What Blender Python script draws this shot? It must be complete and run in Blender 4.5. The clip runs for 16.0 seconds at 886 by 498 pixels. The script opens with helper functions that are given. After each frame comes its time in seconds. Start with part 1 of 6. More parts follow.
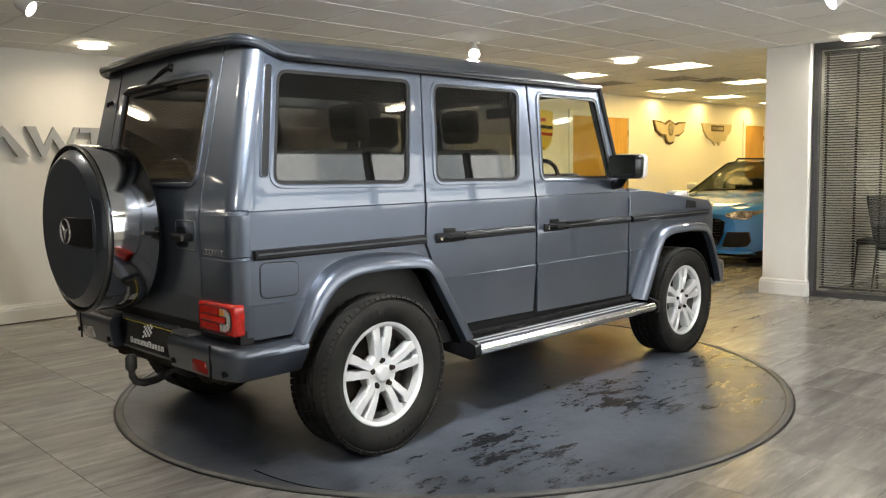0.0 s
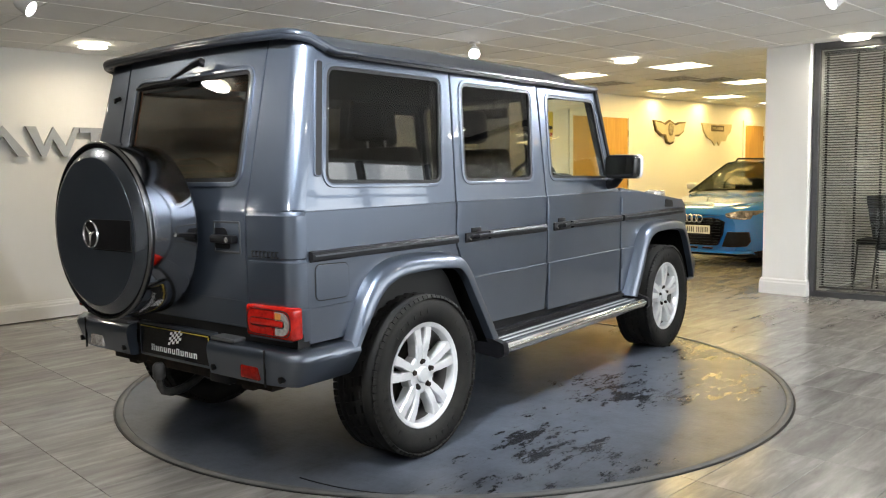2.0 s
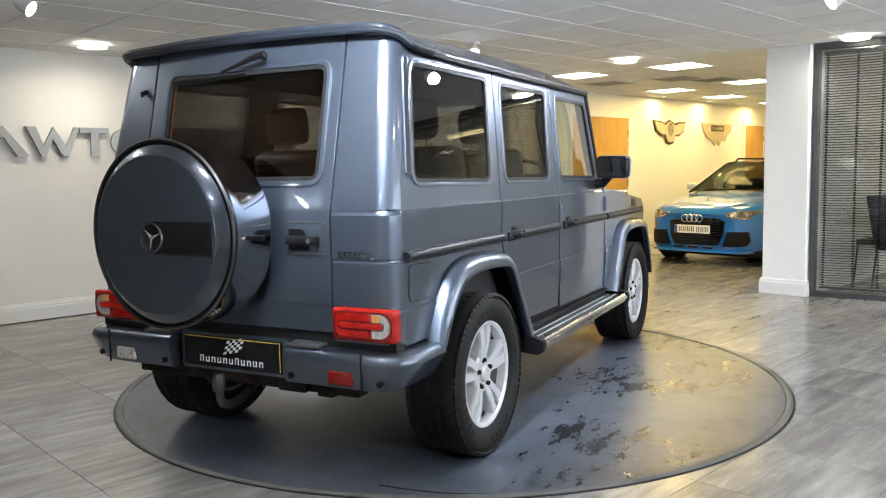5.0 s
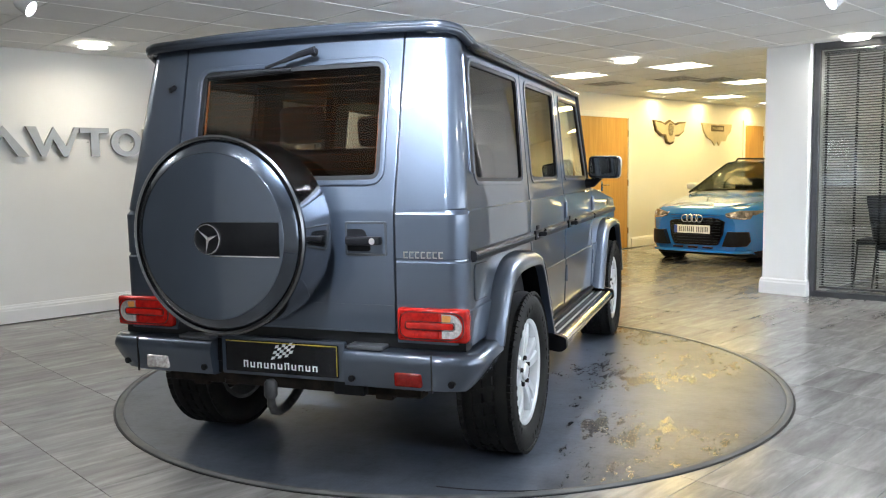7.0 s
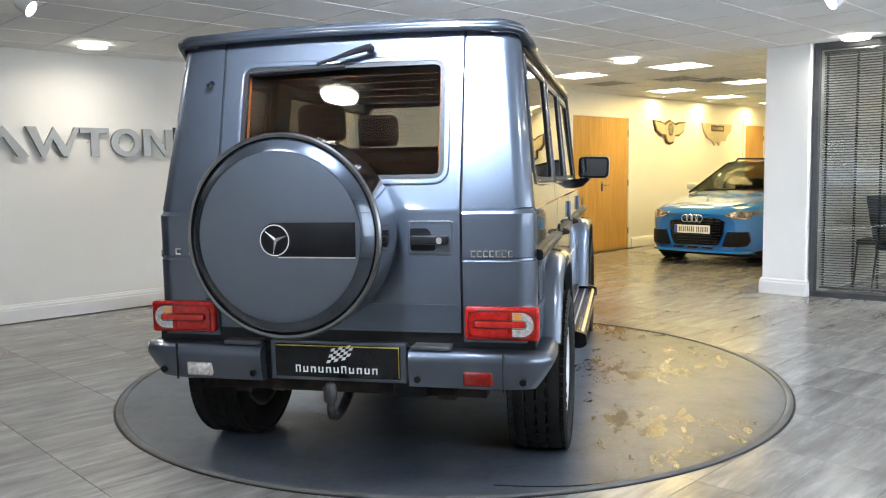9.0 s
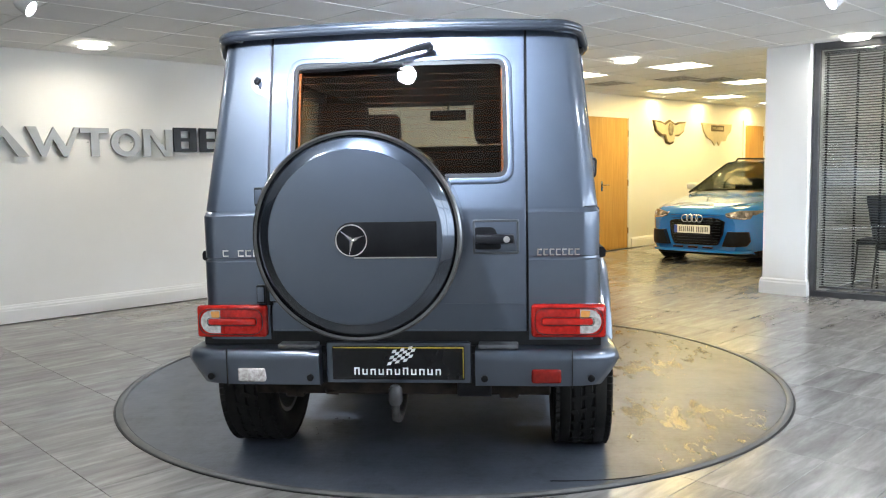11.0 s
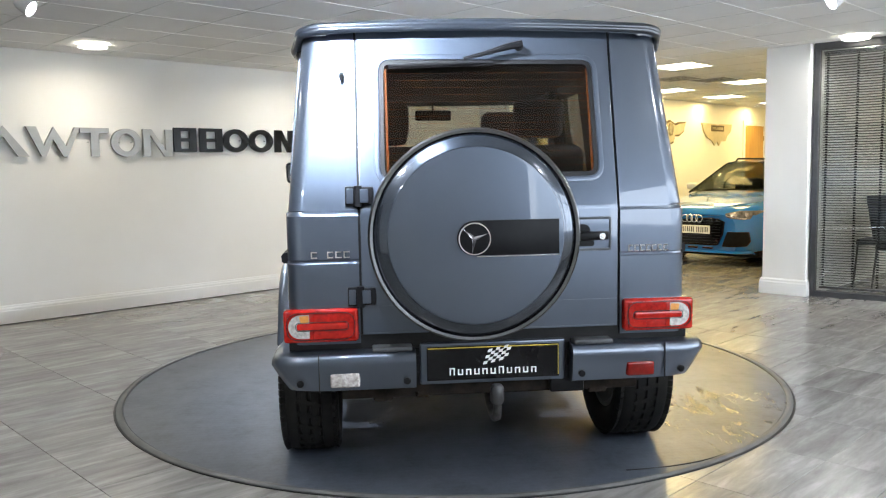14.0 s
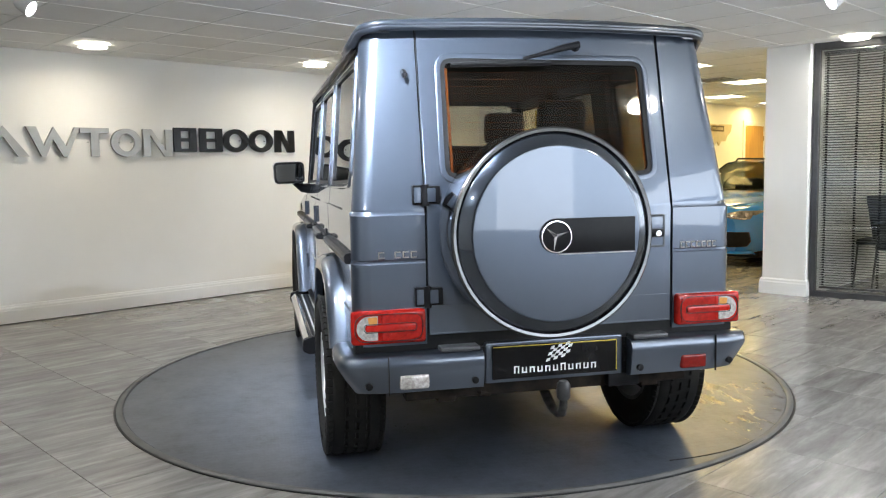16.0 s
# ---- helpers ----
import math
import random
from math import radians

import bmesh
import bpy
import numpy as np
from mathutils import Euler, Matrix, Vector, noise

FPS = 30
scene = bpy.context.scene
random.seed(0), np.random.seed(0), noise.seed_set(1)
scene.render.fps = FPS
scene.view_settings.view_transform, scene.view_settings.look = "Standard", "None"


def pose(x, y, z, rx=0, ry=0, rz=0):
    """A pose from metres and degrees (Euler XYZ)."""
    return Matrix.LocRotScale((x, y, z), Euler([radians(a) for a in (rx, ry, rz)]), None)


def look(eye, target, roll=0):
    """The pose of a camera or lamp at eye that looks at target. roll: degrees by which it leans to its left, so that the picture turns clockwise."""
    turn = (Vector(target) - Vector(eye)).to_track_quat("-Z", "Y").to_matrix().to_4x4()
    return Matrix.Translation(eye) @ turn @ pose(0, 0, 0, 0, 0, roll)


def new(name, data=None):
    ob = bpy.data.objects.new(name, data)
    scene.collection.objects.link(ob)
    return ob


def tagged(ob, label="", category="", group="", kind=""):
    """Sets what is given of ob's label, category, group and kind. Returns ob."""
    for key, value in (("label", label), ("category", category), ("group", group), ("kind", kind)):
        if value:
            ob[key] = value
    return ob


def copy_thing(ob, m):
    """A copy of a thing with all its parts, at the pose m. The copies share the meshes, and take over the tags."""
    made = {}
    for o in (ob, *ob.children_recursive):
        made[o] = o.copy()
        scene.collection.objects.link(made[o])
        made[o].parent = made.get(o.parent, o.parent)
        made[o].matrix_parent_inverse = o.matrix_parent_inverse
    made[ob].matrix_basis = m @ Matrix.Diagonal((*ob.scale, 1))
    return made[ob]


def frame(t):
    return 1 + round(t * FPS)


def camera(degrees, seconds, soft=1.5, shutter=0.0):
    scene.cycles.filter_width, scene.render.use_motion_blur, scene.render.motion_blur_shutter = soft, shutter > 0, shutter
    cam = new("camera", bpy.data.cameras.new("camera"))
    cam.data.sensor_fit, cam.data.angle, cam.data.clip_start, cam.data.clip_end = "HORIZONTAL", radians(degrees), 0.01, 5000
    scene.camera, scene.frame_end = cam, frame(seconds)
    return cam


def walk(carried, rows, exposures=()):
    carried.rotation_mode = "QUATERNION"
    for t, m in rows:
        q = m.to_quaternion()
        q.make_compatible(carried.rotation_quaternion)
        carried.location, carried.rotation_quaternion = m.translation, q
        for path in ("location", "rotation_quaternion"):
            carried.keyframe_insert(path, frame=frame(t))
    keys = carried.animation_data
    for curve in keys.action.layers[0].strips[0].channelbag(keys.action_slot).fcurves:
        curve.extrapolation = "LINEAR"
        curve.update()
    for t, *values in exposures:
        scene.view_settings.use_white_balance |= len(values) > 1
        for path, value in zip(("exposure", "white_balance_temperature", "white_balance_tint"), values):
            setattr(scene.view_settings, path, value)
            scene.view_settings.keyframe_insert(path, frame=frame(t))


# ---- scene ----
cam = camera(57.62, 16.0, soft=1.15)
EYE = Matrix(((0.99980872, 0.01710463, 0.0094845, 0.0), (0.0078091, 0.09548678, -0.99540007, -5.2747),
              (-0.0179316, 0.99528373, 0.09533494, 1.3390), (0, 0, 0, 1)))
walk(cam, [(0.0, EYE), (16.0, EYE)], exposures=[(0.0, -0.03, 7150, 10), (2.0, 0.18, 6650, 10), (4.0, 0.29, 6350, 10), (8.0, 0.34, 5900, 10), (12.5, 0.52, 5950, 10), (16.0, 0.28, 6200, 10)])

HEAD0, RATE = 45.26, 3.628       # the turntable's turn at the start, degrees, and degrees a second
ROOM = pose(0, 0, 0, 0, 0, 44.6)  # the room's own axes: u along the long wall, v towards it
CEIL = 2.55
FRONT, SILL, WIN0, WIN1 = -4.45, 0.92, -2.8, 5.2   # the front wall's line, its window's sill and ends
LAMP_W, WINDOW_W, SPOT_W = 16.5, 4.0, 370.0

# ---- world and large lights ----
world = bpy.data.worlds.new("sky")
scene.world = world
world.use_nodes = True
wn = world.node_tree
sky = wn.nodes.new("ShaderNodeTexSky")
sky.sky_type, sky.sun_disc, sky.sun_elevation, sky.sun_rotation = "NISHITA", False, radians(35), radians(150)
wn.links.new(sky.outputs[0], wn.nodes["Background"].inputs[0])
wn.nodes["Background"].inputs[1].default_value = 0.08


def area_lamp(name, m, sx, sy, watts, colour, parent=None, shape="RECTANGLE", spread=math.pi):
    d = bpy.data.lights.new(name, "AREA")
    d.shape, d.size, d.size_y, d.energy, d.color, d.spread = shape, sx, sy, watts, colour, spread
    ob = new(name, d)
    ob.parent = parent
    ob.matrix_basis = m
    return ob


# ---- materials ----
def shader(name):
    m = bpy.data.materials.new(name)
    m.use_nodes = True
    nt = m.node_tree
    return m, nt, nt.nodes["Principled BSDF"]


def add_node(nt, kind, **values):
    n = nt.nodes.new(kind)
    for k, v in values.items():
        n.inputs[k].default_value = v
    return n


def ramp(nt, source, stops):
    r = nt.nodes.new("ShaderNodeValToRGB")
    while len(r.color_ramp.elements) < len(stops):
        r.color_ramp.elements.new(0.5)
    for e, (at, c) in zip(r.color_ramp.elements, stops):
        e.position, e.color = at, (*c, 1)
    nt.links.new(source, r.inputs[0])
    return r


def surface(name, c1, c2, scale=6.0, rough=0.5, metal=0.0, bump=0.0, bscale=80.0, coat=0.0, stretch=(1, 1, 1), vary=0.08, spec=0.5):
    """Two-tone grain at two scales, with roughness wear and fine relief."""
    m, nt, b = shader(name)
    tc = nt.nodes.new("ShaderNodeTexCoord")
    mp = add_node(nt, "ShaderNodeMapping", Scale=stretch)
    nt.links.new(tc.outputs["Object"], mp.inputs[0])
    big = add_node(nt, "ShaderNodeTexNoise", Scale=scale, Detail=5.0, Roughness=0.6)
    nt.links.new(mp.outputs[0], big.inputs["Vector"])
    r = ramp(nt, big.outputs[0], [(0.35, c1), (0.68, c2)])
    nt.links.new(r.outputs[0], b.inputs["Base Color"])
    fine = add_node(nt, "ShaderNodeTexNoise", Scale=bscale, Detail=3.0)
    nt.links.new(mp.outputs[0], fine.inputs["Vector"])
    rr = add_node(nt, "ShaderNodeMapRange")
    rr.inputs["To Min"].default_value, rr.inputs["To Max"].default_value = max(0.02, rough - vary), rough + vary
    nt.links.new(big.outputs[0], rr.inputs["Value"])
    nt.links.new(rr.outputs[0], b.inputs["Roughness"])
    b.inputs["Metallic"].default_value = metal
    b.inputs["Coat Weight"].default_value = coat
    b.inputs["Coat Roughness"].default_value = 0.03
    b.inputs["Specular IOR Level"].default_value = spec
    if bump:
        bp = add_node(nt, "ShaderNodeBump", Strength=bump, Distance=0.002)
        nt.links.new(fine.outputs[0], bp.inputs["Height"])
        nt.links.new(bp.outputs[0], b.inputs["Normal"])
    return m


def glow(name, colour, strength):
    m, nt, b = shader(name)
    b.inputs["Base Color"].default_value = (0.8, 0.8, 0.8, 1)
    b.inputs["Emission Color"].default_value = (*colour, 1)
    b.inputs["Emission Strength"].default_value = strength
    return m


def pane(name, tint, gloss=1.0, facing=0.022):
    """A thin tinted pane: see-through, with a mirror that grows towards grazing."""
    m, nt, b = shader(name)
    nt.nodes.remove(b)
    tr = nt.nodes.new("ShaderNodeBsdfTransparent")
    tr.inputs[0].default_value = (*tint, 1)
    gl = nt.nodes.new("ShaderNodeBsdfGlossy")
    gl.inputs["Roughness"].default_value = 0.01
    gl.inputs[0].default_value = (gloss, gloss, gloss, 1)
    lw = nt.nodes.new("ShaderNodeLayerWeight")
    lw.inputs["Blend"].default_value = 0.5
    pw = nt.nodes.new("ShaderNodeMath")
    pw.operation = "POWER"
    pw.inputs[1].default_value = 4.5
    fr = nt.nodes.new("ShaderNodeMath")
    fr.operation = "MULTIPLY_ADD"
    fr.inputs[1].default_value, fr.inputs[2].default_value = 0.80, facing
    nt.links.new(lw.outputs["Facing"], pw.inputs[0])
    nt.links.new(pw.outputs[0], fr.inputs[0])
    mx = nt.nodes.new("ShaderNodeMixShader")
    for a, z in ((fr.outputs[0], mx.inputs[0]), (tr.outputs[0], mx.inputs[1]), (gl.outputs[0], mx.inputs[2]), (mx.outputs[0], nt.nodes["Material Output"].inputs[0])):
        nt.links.new(a, z)
    return m


def tile_material(name, island):
    """Grey wood-look porcelain: long streaks, plank tone by tile, satin glaze."""
    m, nt, b = shader(name)
    tc = nt.nodes.new("ShaderNodeTexCoord")
    if island:
        rnd = nt.nodes.new("ShaderNodeNewGeometry").outputs["Random Per Island"]
    else:
        rnd = nt.nodes.new("ShaderNodeObjectInfo").outputs["Random"]
    mul = nt.nodes.new("ShaderNodeMath")
    mul.operation = "MULTIPLY"
    mul.inputs[1].default_value = 37.0
    nt.links.new(rnd, mul.inputs[0])
    addv = nt.nodes.new("ShaderNodeVectorMath")
    addv.operation = "ADD"
    nt.links.new(tc.outputs["Object"], addv.inputs[0])
    nt.links.new(mul.outputs[0], addv.inputs[1])
    mp = add_node(nt, "ShaderNodeMapping", Scale=(1.6, 9.0, 1.0))
    nt.links.new(addv.outputs[0], mp.inputs[0])
    n1 = add_node(nt, "ShaderNodeTexNoise", Scale=1.7, Detail=9.0, Roughness=0.66, Distortion=0.4)
    nt.links.new(mp.outputs[0], n1.inputs["Vector"])
    r1 = ramp(nt, n1.outputs[0], [(0.25, (0.155, 0.147, 0.139)), (0.50, (0.235, 0.227, 0.217)), (0.76, (0.36, 0.352, 0.34))])
    n2 = add_node(nt, "ShaderNodeTexNoise", Scale=3.0, Detail=3.0)
    nt.links.new(addv.outputs[0], n2.inputs["Vector"])
    tone = add_node(nt, "ShaderNodeMapRange")
    tone.inputs["To Min"].default_value, tone.inputs["To Max"].default_value = 0.88, 1.12
    nt.links.new(rnd, tone.inputs["Value"])
    hs = nt.nodes.new("ShaderNodeHueSaturation")
    nt.links.new(r1.outputs[0], hs.inputs["Color"])
    scuff = ramp(nt, n2.outputs[0], [(0.30, (0.86, 0.86, 0.86)), (0.70, (1.0, 1.0, 1.0))])
    both = nt.nodes.new("ShaderNodeMath")
    both.operation = "MULTIPLY"
    nt.links.new(tone.outputs[0], both.inputs[0])
    nt.links.new(scuff.outputs[0], both.inputs[1])
    nt.links.new(both.outputs[0], hs.inputs["Value"])
    nt.links.new(hs.outputs[0], b.inputs["Base Color"])
    rr = add_node(nt, "ShaderNodeMapRange")
    rr.inputs["To Min"].default_value, rr.inputs["To Max"].default_value = 0.14, 0.30
    nt.links.new(n2.outputs[0], rr.inputs["Value"])
    nt.links.new(rr.outputs[0], b.inputs["Roughness"])
    bp = add_node(nt, "ShaderNodeBump", Strength=0.12, Distance=0.002)
    nt.links.new(n1.outputs[0], bp.inputs["Height"])
    nt.links.new(bp.outputs[0], b.inputs["Normal"])
    return m


def deck_material():
    """Grey-blue rubber deck with fine ribs, scuffs and dark damp patches."""
    m, nt, b = shader("turntable deck")
    tc = nt.nodes.new("ShaderNodeTexCoord")
    n1 = add_node(nt, "ShaderNodeTexNoise", Scale=5.2, Detail=10.0, Roughness=0.78)
    n2 = add_node(nt, "ShaderNodeTexNoise", Scale=0.75, Detail=4.0)
    n3 = add_node(nt, "ShaderNodeTexNoise", Scale=60.0, Detail=3.0)
    n4 = add_node(nt, "ShaderNodeTexNoise", Scale=3.4, Detail=14.0, Roughness=0.80)
    nt.links.new(tc.outputs["Object"], n4.inputs["Vector"])
    mp = add_node(nt, "ShaderNodeMapping", Scale=(1.0, 2.2, 1.0))
    nt.links.new(tc.outputs["Object"], mp.inputs[0])
    nt.links.new(mp.outputs[0], n1.inputs["Vector"])
    nt.links.new(tc.outputs["Object"], n2.inputs["Vector"])
    nt.links.new(tc.outputs["Object"], n3.inputs["Vector"])
    base = ramp(nt, n4.outputs[0], [(0.34, (0.024, 0.029, 0.040)), (0.46, (0.062, 0.072, 0.091)), (0.60, (0.090, 0.102, 0.126)), (0.74, (0.14, 0.152, 0.173))])
    # damp patches lie mostly along the car's right-hand side
    sep = nt.nodes.new("ShaderNodeSeparateXYZ")
    nt.links.new(tc.outputs["Object"], sep.inputs[0])
    where = add_node(nt, "ShaderNodeMapRange")
    for key, val in (("From Min", -0.55), ("From Max", -1.05), ("To Min", 0.0), ("To Max", 0.128)):
        where.inputs[key].default_value = val
    nt.links.new(sep.outputs[1], where.inputs["Value"])
    mulp = nt.nodes.new("ShaderNodeMath")
    mulp.operation = "MULTIPLY_ADD"
    nt.links.new(n1.outputs[0], mulp.inputs[0])
    nt.links.new(n2.outputs[0], mulp.inputs[1])
    nt.links.new(where.outputs[0], mulp.inputs[2])
    wet = ramp(nt, mulp.outputs[0], [(0.372, (0, 0, 0)), (0.43, (1, 1, 1))])
    mx = nt.nodes.new("ShaderNodeMix")
    mx.data_type = "RGBA"
    nt.links.new(wet.outputs[0], mx.inputs[0])
    nt.links.new(base.outputs[0], mx.inputs[6])
    mx.inputs[7].default_value = (0.014, 0.015, 0.018, 1)
    nt.links.new(mx.outputs[2], b.inputs["Base Color"])
    rr = add_node(nt, "ShaderNodeMapRange")
    rr.inputs["To Min"].default_value, rr.inputs["To Max"].default_value = 0.34, 0.23
    nt.links.new(wet.outputs[0], rr.inputs["Value"])
    nt.links.new(rr.outputs[0], b.inputs["Roughness"])
    bp = add_node(nt, "ShaderNodeBump", Strength=0.15, Distance=0.002)
    stud = nt.nodes.new("ShaderNodeTexVoronoi")
    stud.inputs["Scale"].default_value, stud.inputs["Randomness"].default_value = 26.0, 0.15
    nt.links.new(mp.outputs[0], stud.inputs["Vector"])
    hsum = nt.nodes.new("ShaderNodeMath")
    hsum.operation = "MULTIPLY_ADD"
    hsum.inputs[1].default_value = 0.9
    nt.links.new(stud.outputs["Distance"], hsum.inputs[0])
    nt.links.new(n3.outputs[0], hsum.inputs[2])
    nt.links.new(hsum.outputs[0], bp.inputs["Height"])
    nt.links.new(bp.outputs[0], b.inputs["Normal"])
    return m


PAINT = surface("grey-blue metallic paint", (0.077, 0.094, 0.124), (0.085, 0.103, 0.135), 3.0, 0.34, 0.80, 0.0, 900, coat=1.0, vary=0.02)
PAINT_DARK = surface("darker grey satin plastic", (0.035, 0.040, 0.047), (0.042, 0.048, 0.055), 8, 0.38, 0.2, 0.05, 400, coat=0.4)
BLACK = surface("black plastic", (0.005, 0.005, 0.006), (0.009, 0.009, 0.010), 10, 0.40, 0, 0.12, 300, spec=0.13)
LINER = surface("matt black felt", (0.003, 0.003, 0.003), (0.006, 0.006, 0.006), 10, 0.95, 0, 0.3, 200, spec=0.03)
GLOSS_BLACK = surface("gloss black", (0.006, 0.006, 0.007), (0.009, 0.009, 0.010), 5, 0.14, 0, 0, 100, vary=0.02, spec=0.3)
RUBBER = surface("tyre rubber", (0.007, 0.007, 0.007), (0.016, 0.015, 0.013), 9, 0.75, 0, 0.35, 220, spec=0.18)
SEAL = surface("black rubber seal", (0.007, 0.007, 0.008), (0.012, 0.012, 0.012), 20, 0.5, 0, 0, 100, spec=0.2)
CHROME = surface("polished steel", (0.72, 0.72, 0.73), (0.8, 0.8, 0.8), 6, 0.12, 1.0, 0.0, 200, vary=0.05)
# body paint copied darker; the roof's dim reflections are in its colour
ROOF_SHADED = surface("body paint shaded for the roof", (0.018, 0.022, 0.030), (0.023, 0.028, 0.037), 3, 0.30, 0.4, 0, 300, coat=1.0, vary=0.02)
BORDER = surface("dark cover border", (0.045, 0.055, 0.072), (0.052, 0.063, 0.082), 8, 0.26, 0.85, 0, 300, coat=1.0, vary=0.03)
STEEL = surface("brushed stainless steel", (0.52, 0.52, 0.53), (0.60, 0.60, 0.60), 5, 0.10, 1.0, 0.0, 300, vary=0.04)
RING = surface("dark polished ring", (0.13, 0.13, 0.133), (0.18, 0.18, 0.185), 5, 0.26, 1.0, 0.0, 300, vary=0.04)
# alloy copied darker: the shade inside the rim is in its colour
BARREL = surface("shaded grey alloy", (0.09, 0.088, 0.085), (0.16, 0.158, 0.155), 12, 0.5, 0.4, 0.1, 120)
ALLOY = surface("silver alloy", (0.64, 0.65, 0.66), (0.74, 0.75, 0.76), 12, 0.33, 0.5, 0.05, 300, coat=0.5)
IRON = surface("dirty dark metal", (0.008, 0.007, 0.006), (0.03, 0.022, 0.017), 14, 0.7, 0.2, 0.4, 90, spec=0.15)
RED = surface("red lens", (0.25, 0.006, 0.004), (0.46, 0.015, 0.009), 34, 0.15, 0, 0.0, 260, coat=0.5, spec=0.25)
RED_DARK = surface("deep red lens", (0.22, 0.004, 0.003), (0.44, 0.012, 0.008), 60, 0.15, 0, 0.0, 260, coat=0.5, spec=0.25)
FOG_RED = surface("dull red lens", (0.13, 0.004, 0.003), (0.20, 0.008, 0.005), 60, 0.18, 0, 0.0, 260, coat=0.4, spec=0.25)
CLEAR = surface("ribbed clear lens", (0.42, 0.38, 0.36), (0.80, 0.77, 0.75), 70, 0.15, 0.55, 0.5, 180, coat=1.0)
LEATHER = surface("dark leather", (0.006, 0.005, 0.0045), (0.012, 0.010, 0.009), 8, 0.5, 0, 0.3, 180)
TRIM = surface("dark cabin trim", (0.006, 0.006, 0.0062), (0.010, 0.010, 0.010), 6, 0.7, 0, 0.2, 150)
# headlining cloth set near-black; the cabin's low light is in its colour
LINING = surface("headlining darkened for the dim cabin", (0.016, 0.015, 0.0145), (0.022, 0.021, 0.02), 20, 0.9, 0, 0.3, 200)
WHITE = surface("white wall paint", (0.76, 0.75, 0.72), (0.80, 0.79, 0.765), 1.2, 0.62, 0, 0.10, 120)
CHARCOAL = surface("charcoal wall paint", (0.045, 0.045, 0.047), (0.055, 0.055, 0.057), 1.2, 0.6, 0, 0.10, 120)
SKIRT = surface("white satin woodwork", (0.76, 0.755, 0.74), (0.8, 0.795, 0.78), 3, 0.35, 0, 0.05, 80)
TILE_CEIL = surface("mineral ceiling tile", (0.78, 0.775, 0.76), (0.83, 0.825, 0.81), 1.1, 0.9, 0, 0.12, 110)
TBAR = surface("white ceiling grid", (0.74, 0.735, 0.72), (0.77, 0.765, 0.75), 5, 0.7, 0, 0, 50)
GROUT = surface("dark grout", (0.05, 0.047, 0.045), (0.08, 0.075, 0.07), 20, 0.8, 0, 0.2, 120)
OAK = surface("oak veneer", (0.46, 0.25, 0.05), (0.58, 0.34, 0.085), 3.0, 0.4, 0, 0.1, 90, stretch=(6, 6, 0.5))
FRAME_GREY = surface("dark grey aluminium", (0.055, 0.055, 0.058), (0.075, 0.075, 0.078), 6, 0.4, 0.5, 0, 100)
SLAT = surface("grey blind slat", (0.12, 0.12, 0.108), (0.15, 0.15, 0.135), 4, 0.5, 0.2, 0, 100)
SILVER_SIGN = surface("brushed silver sign metal", (0.36, 0.36, 0.35), (0.46, 0.455, 0.44), 5, 0.42, 0.6, 0.05, 200)
SIGN_BLACK = surface("black sign enamel", (0.006, 0.006, 0.006), (0.010, 0.010, 0.010), 5, 0.22, 0, 0, 100, vary=0.03, spec=0.2)
BRONZE = surface("bronzed sign board", (0.10, 0.07, 0.035), (0.16, 0.115, 0.06), 10, 0.45, 0.4, 0.1, 120)
CREAM = surface("cream sign board", (0.48, 0.41, 0.27), (0.56, 0.48, 0.33), 10, 0.5, 0, 0.1, 120)
SKY_BLUE = surface("bright blue car paint", (0.013, 0.16, 0.55), (0.016, 0.175, 0.59), 3, 0.25, 0.1, 0, 300, coat=1.0, vary=0.02)
YELLOW = surface("yellow trim", (0.55, 0.40, 0.03), (0.6, 0.45, 0.05), 8, 0.4)
PLATE_WHITE = surface("white plate", (0.72, 0.72, 0.70), (0.78, 0.78, 0.76), 20, 0.4)
WHITE_MARK = surface("white print", (0.75, 0.75, 0.75), (0.8, 0.8, 0.8), 20, 0.5)
BLUE_BAND = surface("blue band", (0.02, 0.06, 0.35), (0.03, 0.07, 0.4), 20, 0.4)
ORANGE = surface("copper heater print", (0.46, 0.12, 0.02), (0.55, 0.16, 0.03), 30, 0.5)
AMBER = surface("amber lens", (0.5, 0.2, 0.04), (0.6, 0.26, 0.06), 40, 0.2, 0, 0.3, 200, coat=1)
DECK = deck_material()
TILE = tile_material("wood-look floor tile", False)
TILE_FAR = tile_material("wood-look floor tile, far", True)
GLASS_DARK = pane("dark tinted glass", (0.46, 0.45, 0.43), 1.0, 0.042)
GLASS_REAR = pane("rear tinted glass", (0.62, 0.61, 0.57), 1.0, 0.024)
GLASS_LIGHT = pane("lightly tinted glass", (0.92, 0.945, 0.92))
GLASS = pane("clear glass", (0.90, 0.91, 0.90), 1.0, 0.07)
LAMP_GLOW = glow("lit diffuser", (1.0, 0.92, 0.74), 13.0)
PANEL_GLOW = glow("lit ceiling panel", (1.0, 0.90, 0.62), 5.0)
SPOT_GLOW = glow("lit spot lens", (0.97, 0.98, 1.0), 30.0)
DAY_GLOW = glow("daylight backdrop", (0.90, 0.95, 1.0), 5.8)
SHADE_GLOW = glow("shaded facades outside", (0.8, 0.9, 1.0), 3.4)

# ---- mesh tools ----
OFF = Vector((-1.303, 0.05, 0.0))   # the car's rear axle, from the turntable's centre


